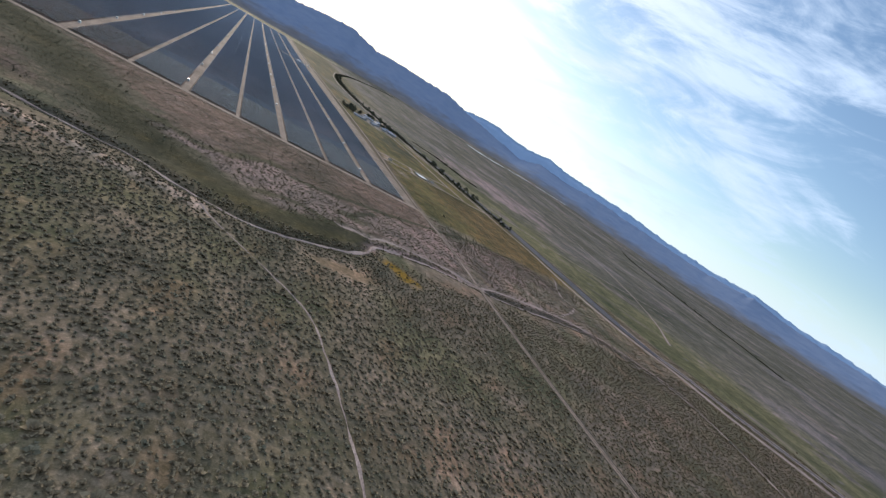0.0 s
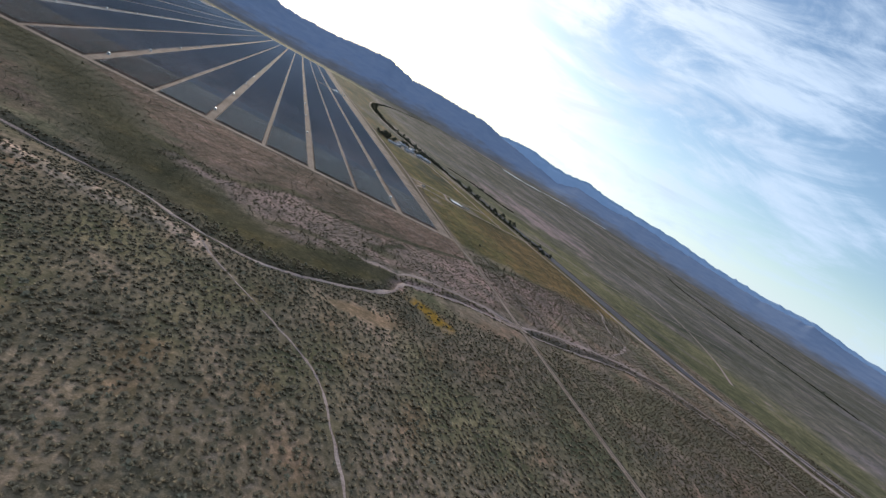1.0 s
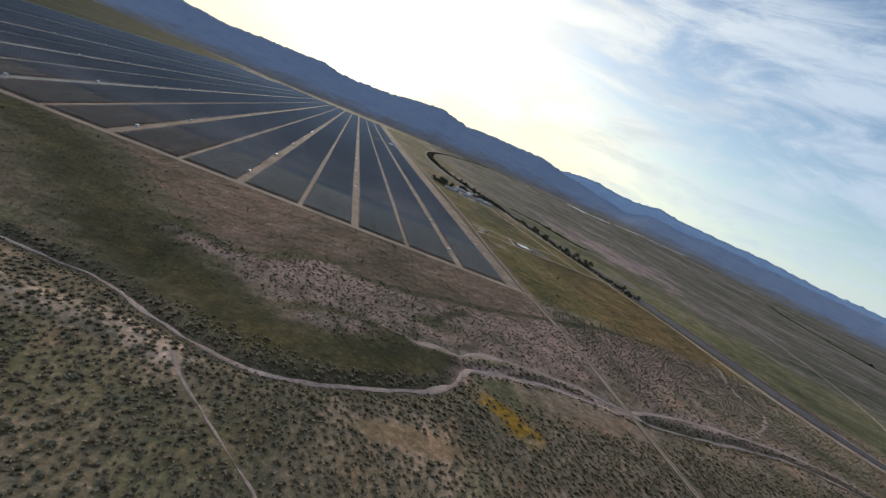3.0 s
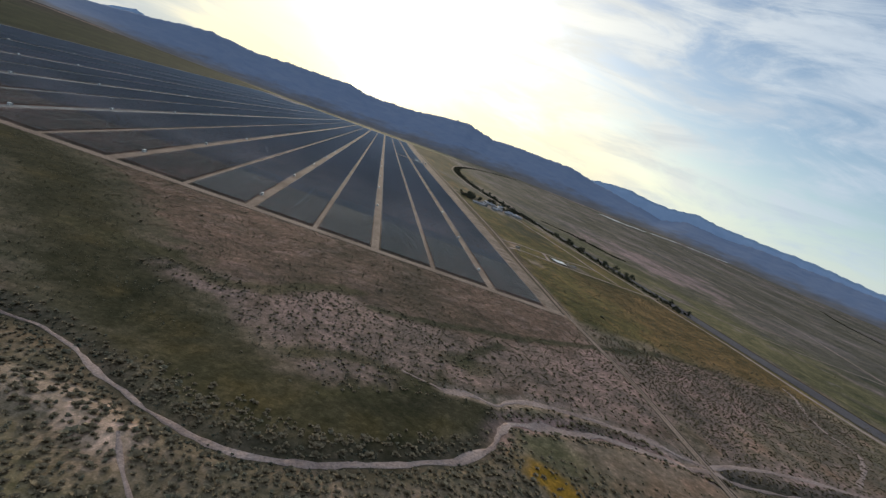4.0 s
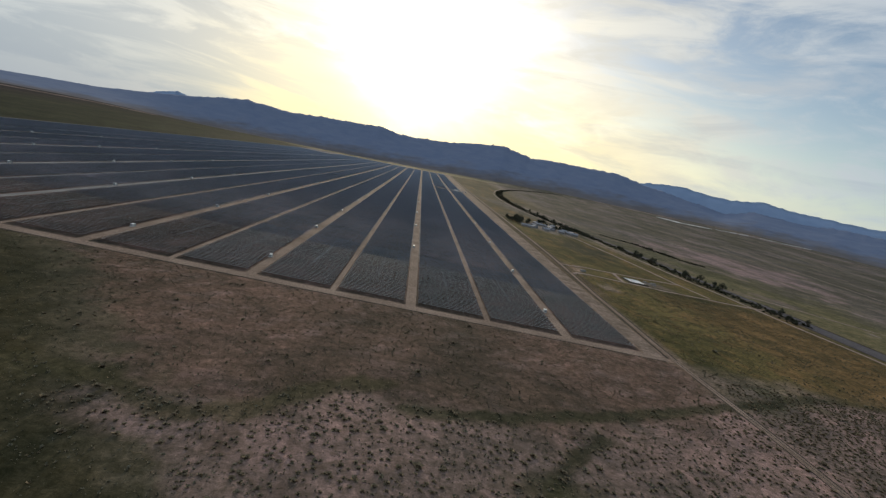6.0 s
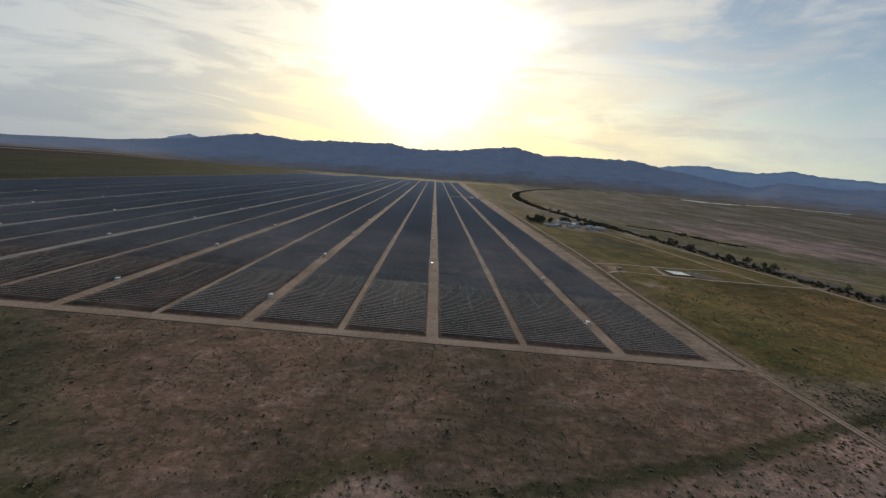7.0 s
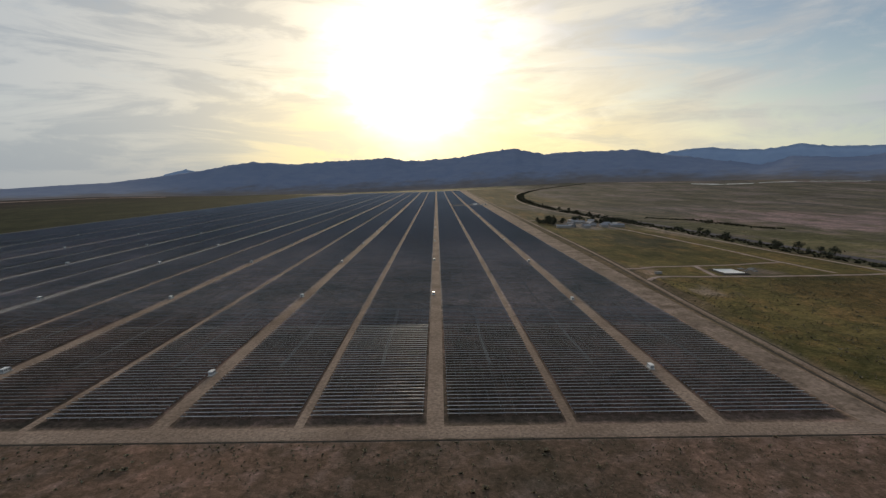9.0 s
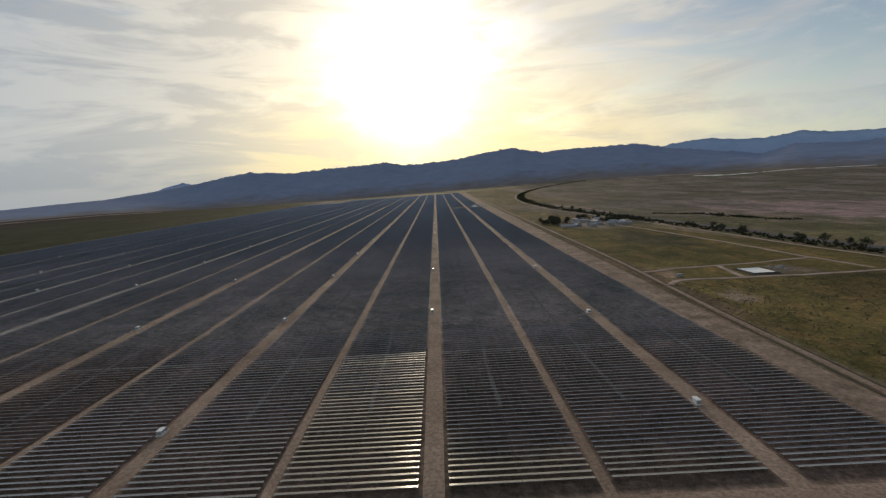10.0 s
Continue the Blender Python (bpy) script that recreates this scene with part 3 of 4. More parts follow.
PAVED_W = np.interp(LINES["paved"][:, 1], [330, 420, 640, 760], [20, 28, 28, 16])
ribbon("highway", LINES["paved"], PAVED_W, ASPHALT, "broad grey paved highway crossing the plain", "road", 0.34, 0.02, 11, 0.12)
for shift, w, mat, y0, y1, label in ((-0.58, 3.4, TRACK_DARK, -100, 700, "dark weedy ditch along the paved highway"), (0.56, 2.6, TRACK_DARK, 400, 760, "dark weedy ditch along the paved highway"),
                                     (0.0, 3.6, TRACK_DARK, -100, 385, "dark weedy middle strip of the paved highway"), (0.3, 5.0, SAND, -100, 400, "pale gravel shoulder of the paved highway"), (-0.3, 5.0, SAND, -100, 350, "pale gravel shoulder of the paved highway")):
    d = np.gradient(LINES["paved"], axis=0)
    n = np.stack([d[:, 1], -d[:, 0]], 1) / np.linalg.norm(d, axis=1)[:, None]
    take = (LINES["paved"][:, 1] > y0) & (LINES["paved"][:, 1] < y1)
    ribbon("road_shoulder" if mat is SAND else "road_ditch", (LINES["paved"] + n * (PAVED_W * shift)[:, None])[take], w, mat, label, "road shoulder" if mat is SAND else "ditch", 0.50 if abs(shift) < 0.5 else 0.42, 0.25, 12)
FARM_TRACKS = [[(232, 690), (242, 702), (255, 706), (295, 703), (389, 704), (429, 708), (458, 712)], [(234, 740), (246, 742), (262, 747), (300, 752), (341, 757), (386, 766)],
               [(298, 1235), (335, 1160), (358, 1070), (374, 950), (384, 870), (390, 775), (397, 713)], [(300, 751), (296, 728), (293, 705)], [(412, 1075), (421, 1180), (424, 1300), (425, 1400), (419, 1525), (372, 1706)], [(245, 1250), (300, 1235), (372, 1232), (392, 1236)]]
for k, line in enumerate(FARM_TRACKS):
    ribbon("farm_track", spline(line, 12), 4.4, SAND, "pale dirt farm track across dry grass", "track", 0.35, 0.15, 20 + k)
# tracks and pale ground lines of the open range
for k, line in enumerate([[(498, 800), (545, 772), (585, 738), (625, 714), (680, 700), (800, 690), (950, 672)], [(640, 420), (760, 560), (900, 800), (1050, 1200), (1100, 1800)], [(1516, 914), (1680, 1300), (1660, 1600), (1643, 1886), (1765, 2548)]]):
    ribbon("range_track", spline(line, 40), 2.6 + 1.2 * k, SAND, "faint pale track over the open range", "track", 0.4, 0.3, 30 + k)


# ---- mountains ----
# bearing and rise of the skyline, in degrees, from the middle of the flight
SKYLINE = [(-180, 0.8), (-120, 0.9), (-70, 0.3), (-50, 0.05), (-40.6, 0.1), (-36.8, 0.4), (-32.6, 0.68), (-29.3, 1.15), (-25.3, 1.8), (-22.6, 2.35), (-19.6, 2.9), (-15.8, 2.63), (-11, 3.05), (-7.5, 3.2),
           (-5.6, 3.48), (-3.8, 3.1), (-2.1, 3.08), (-0.4, 3.2), (1.8, 3.33), (5, 3.82), (7.3, 4.2), (9, 4.35), (10, 3.95), (11.1, 3.95), (12, 3.65), (14.5, 3.83), (18.5, 3.85), (21.6, 3.95), (24.2, 3.4), (27.2, 2.95),
           (30.8, 2.4), (32.9, 2.05), (35.4, 2.75), (38.1, 2.62), (40, 2.5), (42.6, 2.75), (47.6, 2.5), (52, 2.3), (57.5, 2.1), (62.4, 2.4), (66.3, 1.9), (71, 1.7), (90, 1.4), (130, 0.9), (180, 0.8)]


def build_mountains():
    az = np.concatenate([np.arange(-60, 85, 0.22), np.arange(85, 300.1, 1.5)])
    radii = np.concatenate([np.linspace(3300, 4450, 26), [4520, 4650]])
    crest = np.interp((az + 180) % 360 - 180, [a for a, _ in SKYLINE], [e for _, e in SKYLINE])
    a = np.radians(az)
    verts, scrub = [], []
    for r in radii:
        x, y = CENTRE[0] + r * np.sin(a), CENTRE[1] + r * np.cos(a)
        base = plain(x, y)
        top = 75 + np.tan(np.radians(crest)) * 4450
        top = top + np.clip((r - 3350) / 1100, 0, 1) ** 7 * np.clip(crest / 2.6, 0.12, 1.0) * (6 * ripple(az * 60, 0 * az, 160, 41) + 9 * np.abs(ripple(az * 60, 0 * az, 62, 42)) + 1.3 * ripple(az * 60, 0 * az, 27, 46) - 5)
        s = np.clip((r - 3350) / 1100, 0, 1)
        gully = np.abs(ripple(x, y, 520, 43)) + 0.3 * np.abs(ripple(x, y, 190, 44))
        shape = s ** 1.5 * (1 - 0.17 * gully * (1 - s) ** 0.8)
        z = base - 3 * (1 - min(1, s * 12)) + np.maximum(top - base, 8) * shape
        if r > 4450:
            z = z - (r - 4450) * 0.9
        verts.append(np.stack([x, y, z], 1))
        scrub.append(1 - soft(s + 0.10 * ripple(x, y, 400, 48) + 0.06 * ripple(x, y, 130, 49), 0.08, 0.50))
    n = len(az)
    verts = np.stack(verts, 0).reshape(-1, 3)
    ob = mesh_object("mountain_range", verts, grid_faces(n, len(radii)), HAZED_ROCK, True)
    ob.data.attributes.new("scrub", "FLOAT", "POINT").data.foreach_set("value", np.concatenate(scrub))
    tagged(ob, "long range of bare desert mountains in shade, coloured with haze blue", "mountains", kind="structure")
    # ranges showing behind the first, their thicker haze put in as a paler blue
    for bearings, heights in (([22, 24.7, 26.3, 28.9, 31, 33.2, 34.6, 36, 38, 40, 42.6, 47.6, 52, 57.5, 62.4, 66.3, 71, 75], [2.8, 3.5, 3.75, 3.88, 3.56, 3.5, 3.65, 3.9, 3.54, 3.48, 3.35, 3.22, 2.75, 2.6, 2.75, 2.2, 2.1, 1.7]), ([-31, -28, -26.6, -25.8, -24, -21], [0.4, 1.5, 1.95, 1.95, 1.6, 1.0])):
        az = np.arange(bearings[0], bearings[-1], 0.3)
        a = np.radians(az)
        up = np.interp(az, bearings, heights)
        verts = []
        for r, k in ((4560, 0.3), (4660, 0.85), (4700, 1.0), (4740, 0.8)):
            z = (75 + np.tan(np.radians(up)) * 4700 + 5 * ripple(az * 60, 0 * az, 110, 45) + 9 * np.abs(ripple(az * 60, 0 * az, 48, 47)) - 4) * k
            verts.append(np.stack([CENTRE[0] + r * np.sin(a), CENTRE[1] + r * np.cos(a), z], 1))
        ob = mesh_object("far_range", np.stack(verts, 0).reshape(-1, 3), grid_faces(len(az), 4), HAZED_FAR_ROCK, True)
        tagged(ob, "farther range of mountains behind the first, painted paler with haze", "mountains", kind="structure")


build_mountains()


def ring(a0, a1, r0, r1):
    """A line of places between two bearings, as seen from the middle of the flight."""
    a, r = np.radians(np.linspace(a0, a1, 40)), np.linspace(r0, r1, 40)
    return np.stack([CENTRE[0] + r * np.sin(a), CENTRE[1] + r * np.cos(a)], 1)


for a0, a1, r0, r1, w in ((27, 29.4, 3060, 3010, 44), (28.6, 32.4, 2960, 3040, 34), (32.8, 36.2, 3090, 3170, 17), (36.8, 41, 3190, 3360, 12)):
    taper = np.sin(np.linspace(0.12, math.pi - 0.12, 40)) ** 0.6
    ribbon("salt_flat", ring(a0, a1, r0, r1), w * taper, LINER, "thin white salt flat at the foot of the mountains", "salt flat", 1.5, 0.8, 61)
ribbon("salt_flat", ring(20, 28.5, 3330, 3260), 30, SAND, "thin pale flat at the foot of the mountains", "salt flat", 1.5, 0.8, 63)
ribbon("salt_flat", ring(34, 50, 3180, 3000), 16, SAND, "thin pale flat at the foot of the mountains", "salt flat", 1.5, 0.8, 64)
ribbon("salt_flat", ring(-43, -28, 2900, 3150), 40, SAND, "thin pale flat at the foot of the mountains", "salt flat", 1.5, 0.8, 62)


# ---- making things ----
def part(name, bm, mat, parent=None, label=""):
    """Links a bmesh as one mesh object, under a thing or a part of one."""
    me = bpy.data.meshes.new(name)
    bm.to_mesh(me)
    bm.free()
    me.materials.append(mat)
    ob = new(name, me)
    ob.parent = parent
    return tagged(ob, label)


def box(bm, x0, x1, y0, y1, z0, z1, bevel=0.0):
    made = bmesh.ops.create_cube(bm, size=1.0, matrix=Matrix.LocRotScale(((x0 + x1) / 2, (y0 + y1) / 2, (z0 + z1) / 2), None, (x1 - x0, y1 - y0, z1 - z0)))
    if bevel:
        edges = list({e for v in made["verts"] for e in v.link_edges})
        bmesh.ops.bevel(bm, geom=edges, offset=bevel, segments=1, affect="EDGES")
    return bm


def boxed(*a):
    return box(bmesh.new(), *a)


def tube(bm, a, b, r0, r1, sides=8):
    a, b = Vector(a), Vector(b)
    m = Matrix.Translation((a + b) / 2) @ (b - a).to_track_quat("Z", "Y").to_matrix().to_4x4()
    bmesh.ops.create_cone(bm, cap_ends=True, segments=sides, radius1=r0, radius2=r1, depth=(b - a).length, matrix=m)
    return bm


# ---- the solar yard ----
WIDE = [158.5] + [68.0 - 88.0 * k for k in range(7)]     # middle of the roads with the inverter houses
NARROW = [112.0, 24.5] + [-62.0 - 88.0 * k for k in range(6)]   # middle of the service lanes between them
PITCH, TABLE, TILT_A, GAP, HIGH = 2.9, 1.2, 15.5, 0.14, 0.9
FIRST, LAST = 474.5, FIELD[3]
CROSS_Y = 1795.0


def yard_road(name, x, width, y0, y1, label, seed):
    line = np.stack([np.full(60, x), np.linspace(y0, y1, 60) ** 1.0], 1)
    # western roads turn grey: distance haze put into their colour
    ribbon(name, line, width, TRACK if x > -190 else SPOIL_HAZE_GREY, label, "road", 0.10, 0.10, seed)


for k, x in enumerate(WIDE):
    yard_road("yard_road", x, 6.0, 462, LAST, "broad graded dirt road between rows of solar tables", 50 + k)
for k, x in enumerate(NARROW):
    yard_road("yard_lane", x, 2.9, 462, LAST - 200 - 60 * (k % 3), "narrow dirt lane between rows of solar tables", 70 + k)
ribbon("perimeter_road", np.stack([np.linspace(FIELD[0], 216, 60), np.full(60, 463.6)], 1), 7.4, TRACK, "graded dirt road along the front of the solar yard", "road", 0.14, 0.05, 90)
strip_y = np.concatenate([np.linspace(460, 800, 40), np.linspace(820, 3180, 60)])
strip_out = np.interp(strip_y, [460, 520, 600, 627, 700, 800, 900, 1000, 1300, 3200], [217, 217.5, 218.8, 219.6, 221, 223, 225, 226.5, 230, 238])
ribbon("perimeter_strip", np.stack([(204.5 + strip_out) / 2, strip_y], 1), strip_out - 204.5, STRIP, "wide bare strip of pale earth along the solar yard", "road", 0.13, 0.06, 91)
ribbon("cross_road", np.stack([np.linspace(112, 246, 12), np.full(12, CROSS_Y)], 1), 12.0, TRACK, "pale cross road at the substation", "road", 0.35, 0.1, 92)
# ditch line, with a fence's shadow put in as the same dark strip
ribbon("fence_shadow_ditch", np.stack([np.linspace(FIELD[0], 214, 60), np.full(60, 459.0)], 1), 0.9, TRACK_DARK, "dark weedy ditch with painted fence shadow along the front of the solar yard", "ditch", 0.16, 0.2, 93)


def bays():
    """The stretches of yard between the roads, from east to west: x from, x to."""
    roads = sorted([(x, 4.0) for x in WIDE] + [(x, 2.2) for x in NARROW], reverse=True)
    edges = [(202.0, 0.0)] + roads + [(FIELD[0] + 2, 0.0)]
    for (a, wa), (b, wb) in zip(edges, edges[1:]):
        if a - wa - (b + wb) > 8:
            yield b + wb, a - wa


BAYS = list(bays())
# worn tracks under the gaps between the tables, and the lane behind the front block
for k, (x0, x1) in enumerate(BAYS[:12]):
    mid = np.stack([(x0 + x1) / 2 + 0.5 * np.sin(np.arange(90) * 1.7 + k), np.linspace(520, 2400, 90)], 1)
    ribbon("maintenance_track", mid, 1.5, DUSTY, "faint pale track worn between solar tables", "track", 0.06, 0.5, 110 + k)
for k, (x0, x1) in enumerate(BAYS[:7]):
    ribbon("cross_lane", np.stack([np.linspace(x0, x1, 12), np.full(12, FIRST + 35.5 * PITCH)], 1), 1.4, DUSTY, "narrow pale lane across the solar tables", "track", 0.07, 0.3, 140 + k)


def table_mesh(name, length, tilt, edge):
    """One long tilted table of modules, frame and joints included, facing away over its low edge."""
    bm = bmesh.new()
    c, s = math.cos(radians(tilt)), math.sin(radians(tilt))

    def at(u, v, w):
        return Vector((u, v * c + w * s, HIGH - v * s + w * c))

    w0, w1 = -0.05, 0.05
    v = [bm.verts.new(at(u, y, w)) for w in (w0, w1) for u, y in ((0, -TABLE / 2), (length, -TABLE / 2), (length, TABLE / 2), (0, TABLE / 2))]
    for f in ((4, 5, 6, 7), (3, 2, 1, 0), (0, 1, 5, 4), (1, 2, 6, 5), (2, 3, 7, 6), (3, 0, 4, 7)):
        bm.faces.new([v[i] for i in f]).material_index = 0 if f[0] == 4 else 2 if f == (0, 1, 5, 4) else 1
    me = bpy.data.meshes.new(name)
    bm.to_mesh(me)
    bm.free()
    for mat in (GLASS, BACK, edge):
        me.materials.append(mat)
    return me


def frame_mesh(length, tilt):
    """Two purlins under a table and its row of posts."""
    bm = bmesh.new()
    s = math.sin(radians(tilt))
    for y in (-0.42, 0.42):
        z = HIGH - y * s - 0.10
        box(bm, 0.1, length - 0.1, y - 0.04, y + 0.04, z - 0.05, z + 0.05)
    for k in range(int(length // 3.4) + 1):
        x = 0.4 + k * (length - 0.8) / max(1, int(length // 3.4))
        box(bm, x - 0.05, x + 0.05, -0.05, 0.05, -0.3, HIGH - 0.1)
    me = bpy.data.meshes.new("support_frame")
    bm.to_mesh(me)
    bm.free()
    me.materials.append(STEEL)
    return me


def row_tilt(bay, row):
    """Tilt of a row's tables: one block near the gate, and the front rows, stand a little flatter than the rest."""
    if row < 36:
        front, ease = ((12.6, 0.0), (12.5, 0.0), (11.8, -0.12), (11.7, 0.125), (12.1, 0.07), (12.1, 0.04), (12.3, 0.0), (12.5, 0.0))[min(bay, 7)]
        return front - ease * row
    return TILT_A + (0.0, 0.3, 1.0, 0.8, 0.5, -0.2)[bay % 6]


def build_rows():
    rnd = random.Random(7)
    near_bays, near_rows = 6, 48
    rows = int((LAST - FIRST) / PITCH)
    quads, faces, kinds, meshes = [], [], [], {}
    for b, (x0, x1) in enumerate(BAYS):
        half = (x1 - x0 - GAP) / 2
        for r in range(rows if x0 > -450 else rows - 120):
            y = FIRST + r * PITCH
            if x1 > 114 and abs(y - CROSS_Y) < 22:
                continue
            tilt = row_tilt(b, r)
            if b < near_bays and r < near_rows:
                if (b, tilt) not in meshes:
                    meshes[b, tilt] = table_mesh("module_table", half, tilt, RIM if r < 36 else BACK), frame_mesh(half, tilt)
                me, fr = meshes[b, tilt]
                row = tagged(new("solar_table_row"), "long low row of tilted dark glass solar modules", "solar panels", "rows of solar tables")
                row.location = (x0, y, float(land(x0, y)))
                for k, x in enumerate((0.0, half + GAP)):
                    t = new("module_table", me)
                    t.parent, t.location = row, (x, 0, 0)
                    t.rotation_euler = (radians(rnd.gauss(0, 0.22)), 0, radians(rnd.gauss(0, 0.06)))
                    f = new("support_frame", fr)
                    f.parent = t
                continue
            for x in (x0, x0 + half + GAP):
                t = radians(tilt + rnd.gauss(0, 0.25))
                z, c, s = float(plain(x, y)) + HIGH, math.cos(t) * TABLE / 2, math.sin(t) * TABLE / 2
                base = len(quads)
                for w in (-0.04, 0.04):
                    quads += [(x, y - c, z + s + w), (x + half, y - c, z + s + w), (x + half, y + c, z - s + w), (x, y + c, z - s + w)]
                kinds += [0, 1, 2 if r < 36 else 1, 1, 1, 1]
                faces += [tuple(base + i for i in f) for f in ((4, 5, 6, 7), (3, 2, 1, 0), (0, 1, 5, 4), (1, 2, 6, 5), (2, 3, 7, 6), (3, 0, 4, 7))]
    ob = mesh_object("solar_table_rows", quads, faces, GLASS)
    ob.data.materials.append(BACK)
    ob.data.materials.append(RIM)
    ob.data.polygons.foreach_set("material_index", kinds)
    tagged(ob, "vast field of dark solar module rows stretching to the mountains", "solar panels", kind="stuff")


build_rows()


def inverter_house():
    """A small white inverter house on a concrete slab, with its doors, vents and transformer."""
    ob = tagged(new("inverter_house"), "small white inverter house with grey transformer on concrete slab", "inverter", "inverter houses on the yard roads")
    part("slab", boxed(-1.3, 1.3, -2.3, 2.3, -0.4, 0.14, 0.03), CONCRETE, ob)
    body = part("body", boxed(-0.8, 0.8, -2.0, 0.7, 0.14, 1.75, 0.04), WHITE, ob)
    part("roof", boxed(-0.9, 0.9, -2.1, 0.8, 1.75, 1.85, 0.03), WHITE, body)
    for y in (-1.8, -0.95, -0.1):
        part("door", boxed(-0.84, -0.805, y, y + 0.7, 0.3, 1.6, 0.01), WHITE, body)
        part("vent", boxed(0.805, 0.85, y, y + 0.6, 0.8, 1.5, 0.01), GREY, body)
    # grey panel added to paint the south wall's shade
    part("shade_panel", boxed(-0.7, 0.7, -2.04, -2.005, 0.4, 1.5, 0.01), GREY, body)
    trafo = part("transformer", boxed(-0.6, 0.6, 1.0, 2.0, 0.14, 1.5, 0.05), GREY, ob)
    for x in (-0.45, -0.15, 0.15, 0.45):
        part("cooling_fin", boxed(x - 0.04, x + 0.04, 2.0, 2.15, 0.3, 1.35), GREY, trafo)
    for x in (-0.3, 0.0, 0.3):
        part("bushing", tube(bmesh.new(), (x, 1.5, 1.5), (x, 1.5, 1.8), 0.07, 0.04), WHITE, trafo)
    return ob


HOUSES = [(156.8, (514, 632, 784, 955, 1140, 1340, 1560)), (66.4, (650, 796, 945, 1125, 1305, 1420, 1535, 1650)), (-22.4, (512, 647, 788, 925, 1065, 1210, 1400)),
          (-109.5, (517, 645, 790, 925, 1065)), (-197.5, (515, 646, 790, 919, 1060)), (-285, (517, 646, 790, 921, 1060)), (-373, (650, 790, 905, 1050)), (-461, (790, 905, 1050))]
first = None
for x, ys in HOUSES:
    for y in ys:
        m = pose(x, y, float(land(x, y)) + 0.15)
        if first is None:
            first = inverter_house()
            first.matrix_basis = m
        else:
            copy_thing(first, m)


# ---- brush ----
def clump(rnd, tufts, flat, leaf=1.0):
    """A low bush: a bundle of short leafy fans springing from one foot."""
    v, f = [], []
    for k in range(tufts):
        a, up = rnd.uniform(0, math.tau), rnd.uniform(0.15, 1.35)
        r = rnd.uniform(0.45, 1.0)
        tip = np.array([math.cos(a) * math.cos(up), math.sin(a) * math.cos(up), math.sin(up) * flat]) * r
        side = np.array([-math.sin(a), math.cos(a), rnd.uniform(-0.5, 0.5)]) * rnd.uniform(0.30, 0.52) * leaf
        mid = tip * 0.55 + np.array([0, 0, 0.08])
        n = len(v)
        v += [(0, 0, 0), tuple(mid + side), tuple(tip), tuple(mid - side)]
        f += [(n, n + 1, n + 2), (n, n + 2, n + 3)]
    return np.array(v), np.array(f)


def strewn(name, places, sizes, variants, mat, label):
    """Many bushes as one mesh."""
    rnd = np.random.RandomState(5)
    pick = rnd.randint(0, len(variants), len(places))
    turn = rnd.uniform(0, math.tau, len(places))
    verts, faces, count = [], [], 0
    for k, (bv, bf) in enumerate(variants):
        idx = np.nonzero(pick == k)[0]
        if not len(idx):
            continue
        c, s = np.cos(turn[idx])[:, None], np.sin(turn[idx])[:, None]
        sz = sizes[idx][:, None]
        x = (bv[None, :, 0] * c - bv[None, :, 1] * s) * sz + places[idx, 0:1]
        y = (bv[None, :, 0] * s + bv[None, :, 1] * c) * sz + places[idx, 1:2]
        z = bv[None, :, 2] * sz + places[idx, 2:3] - 0.05
        verts.append(np.stack([x, y, z], -1).reshape(-1, 3))
        faces.append((bf[None] + (count + len(bv) * np.arange(len(idx)))[:, None, None]).reshape(-1, 3))
        count += len(bv) * len(idx)
    v, f = np.concatenate(verts), np.concatenate(faces)
    me = bpy.data.meshes.new(name)
    me.vertices.add(len(v))
    me.vertices.foreach_set("co", v.astype(np.float32).ravel())
    me.loops.add(f.size)
    me.loops.foreach_set("vertex_index", f.astype(np.int32).ravel())
    me.polygons.add(len(f))
    me.polygons.foreach_set("loop_start", np.arange(0, f.size, 3, dtype=np.int32))
    me.update(calc_edges=True)
    me.materials.append(mat)
    return tagged(new(name, me), label, "brush", kind="stuff")


def free_ground(x, y):
    return (away(x, y, LINES["wash"]) > 2.4) & (away(x, y, LINES["road"]) > 3.2) & (away(x, y, LINES["path"]) > 1.3) & (away(x, y, LINES["branch"]) > 2) & (away(x, y, LINES["highway"]) > 7) & (away(x, y, LINES["creek"]) > 1.6)


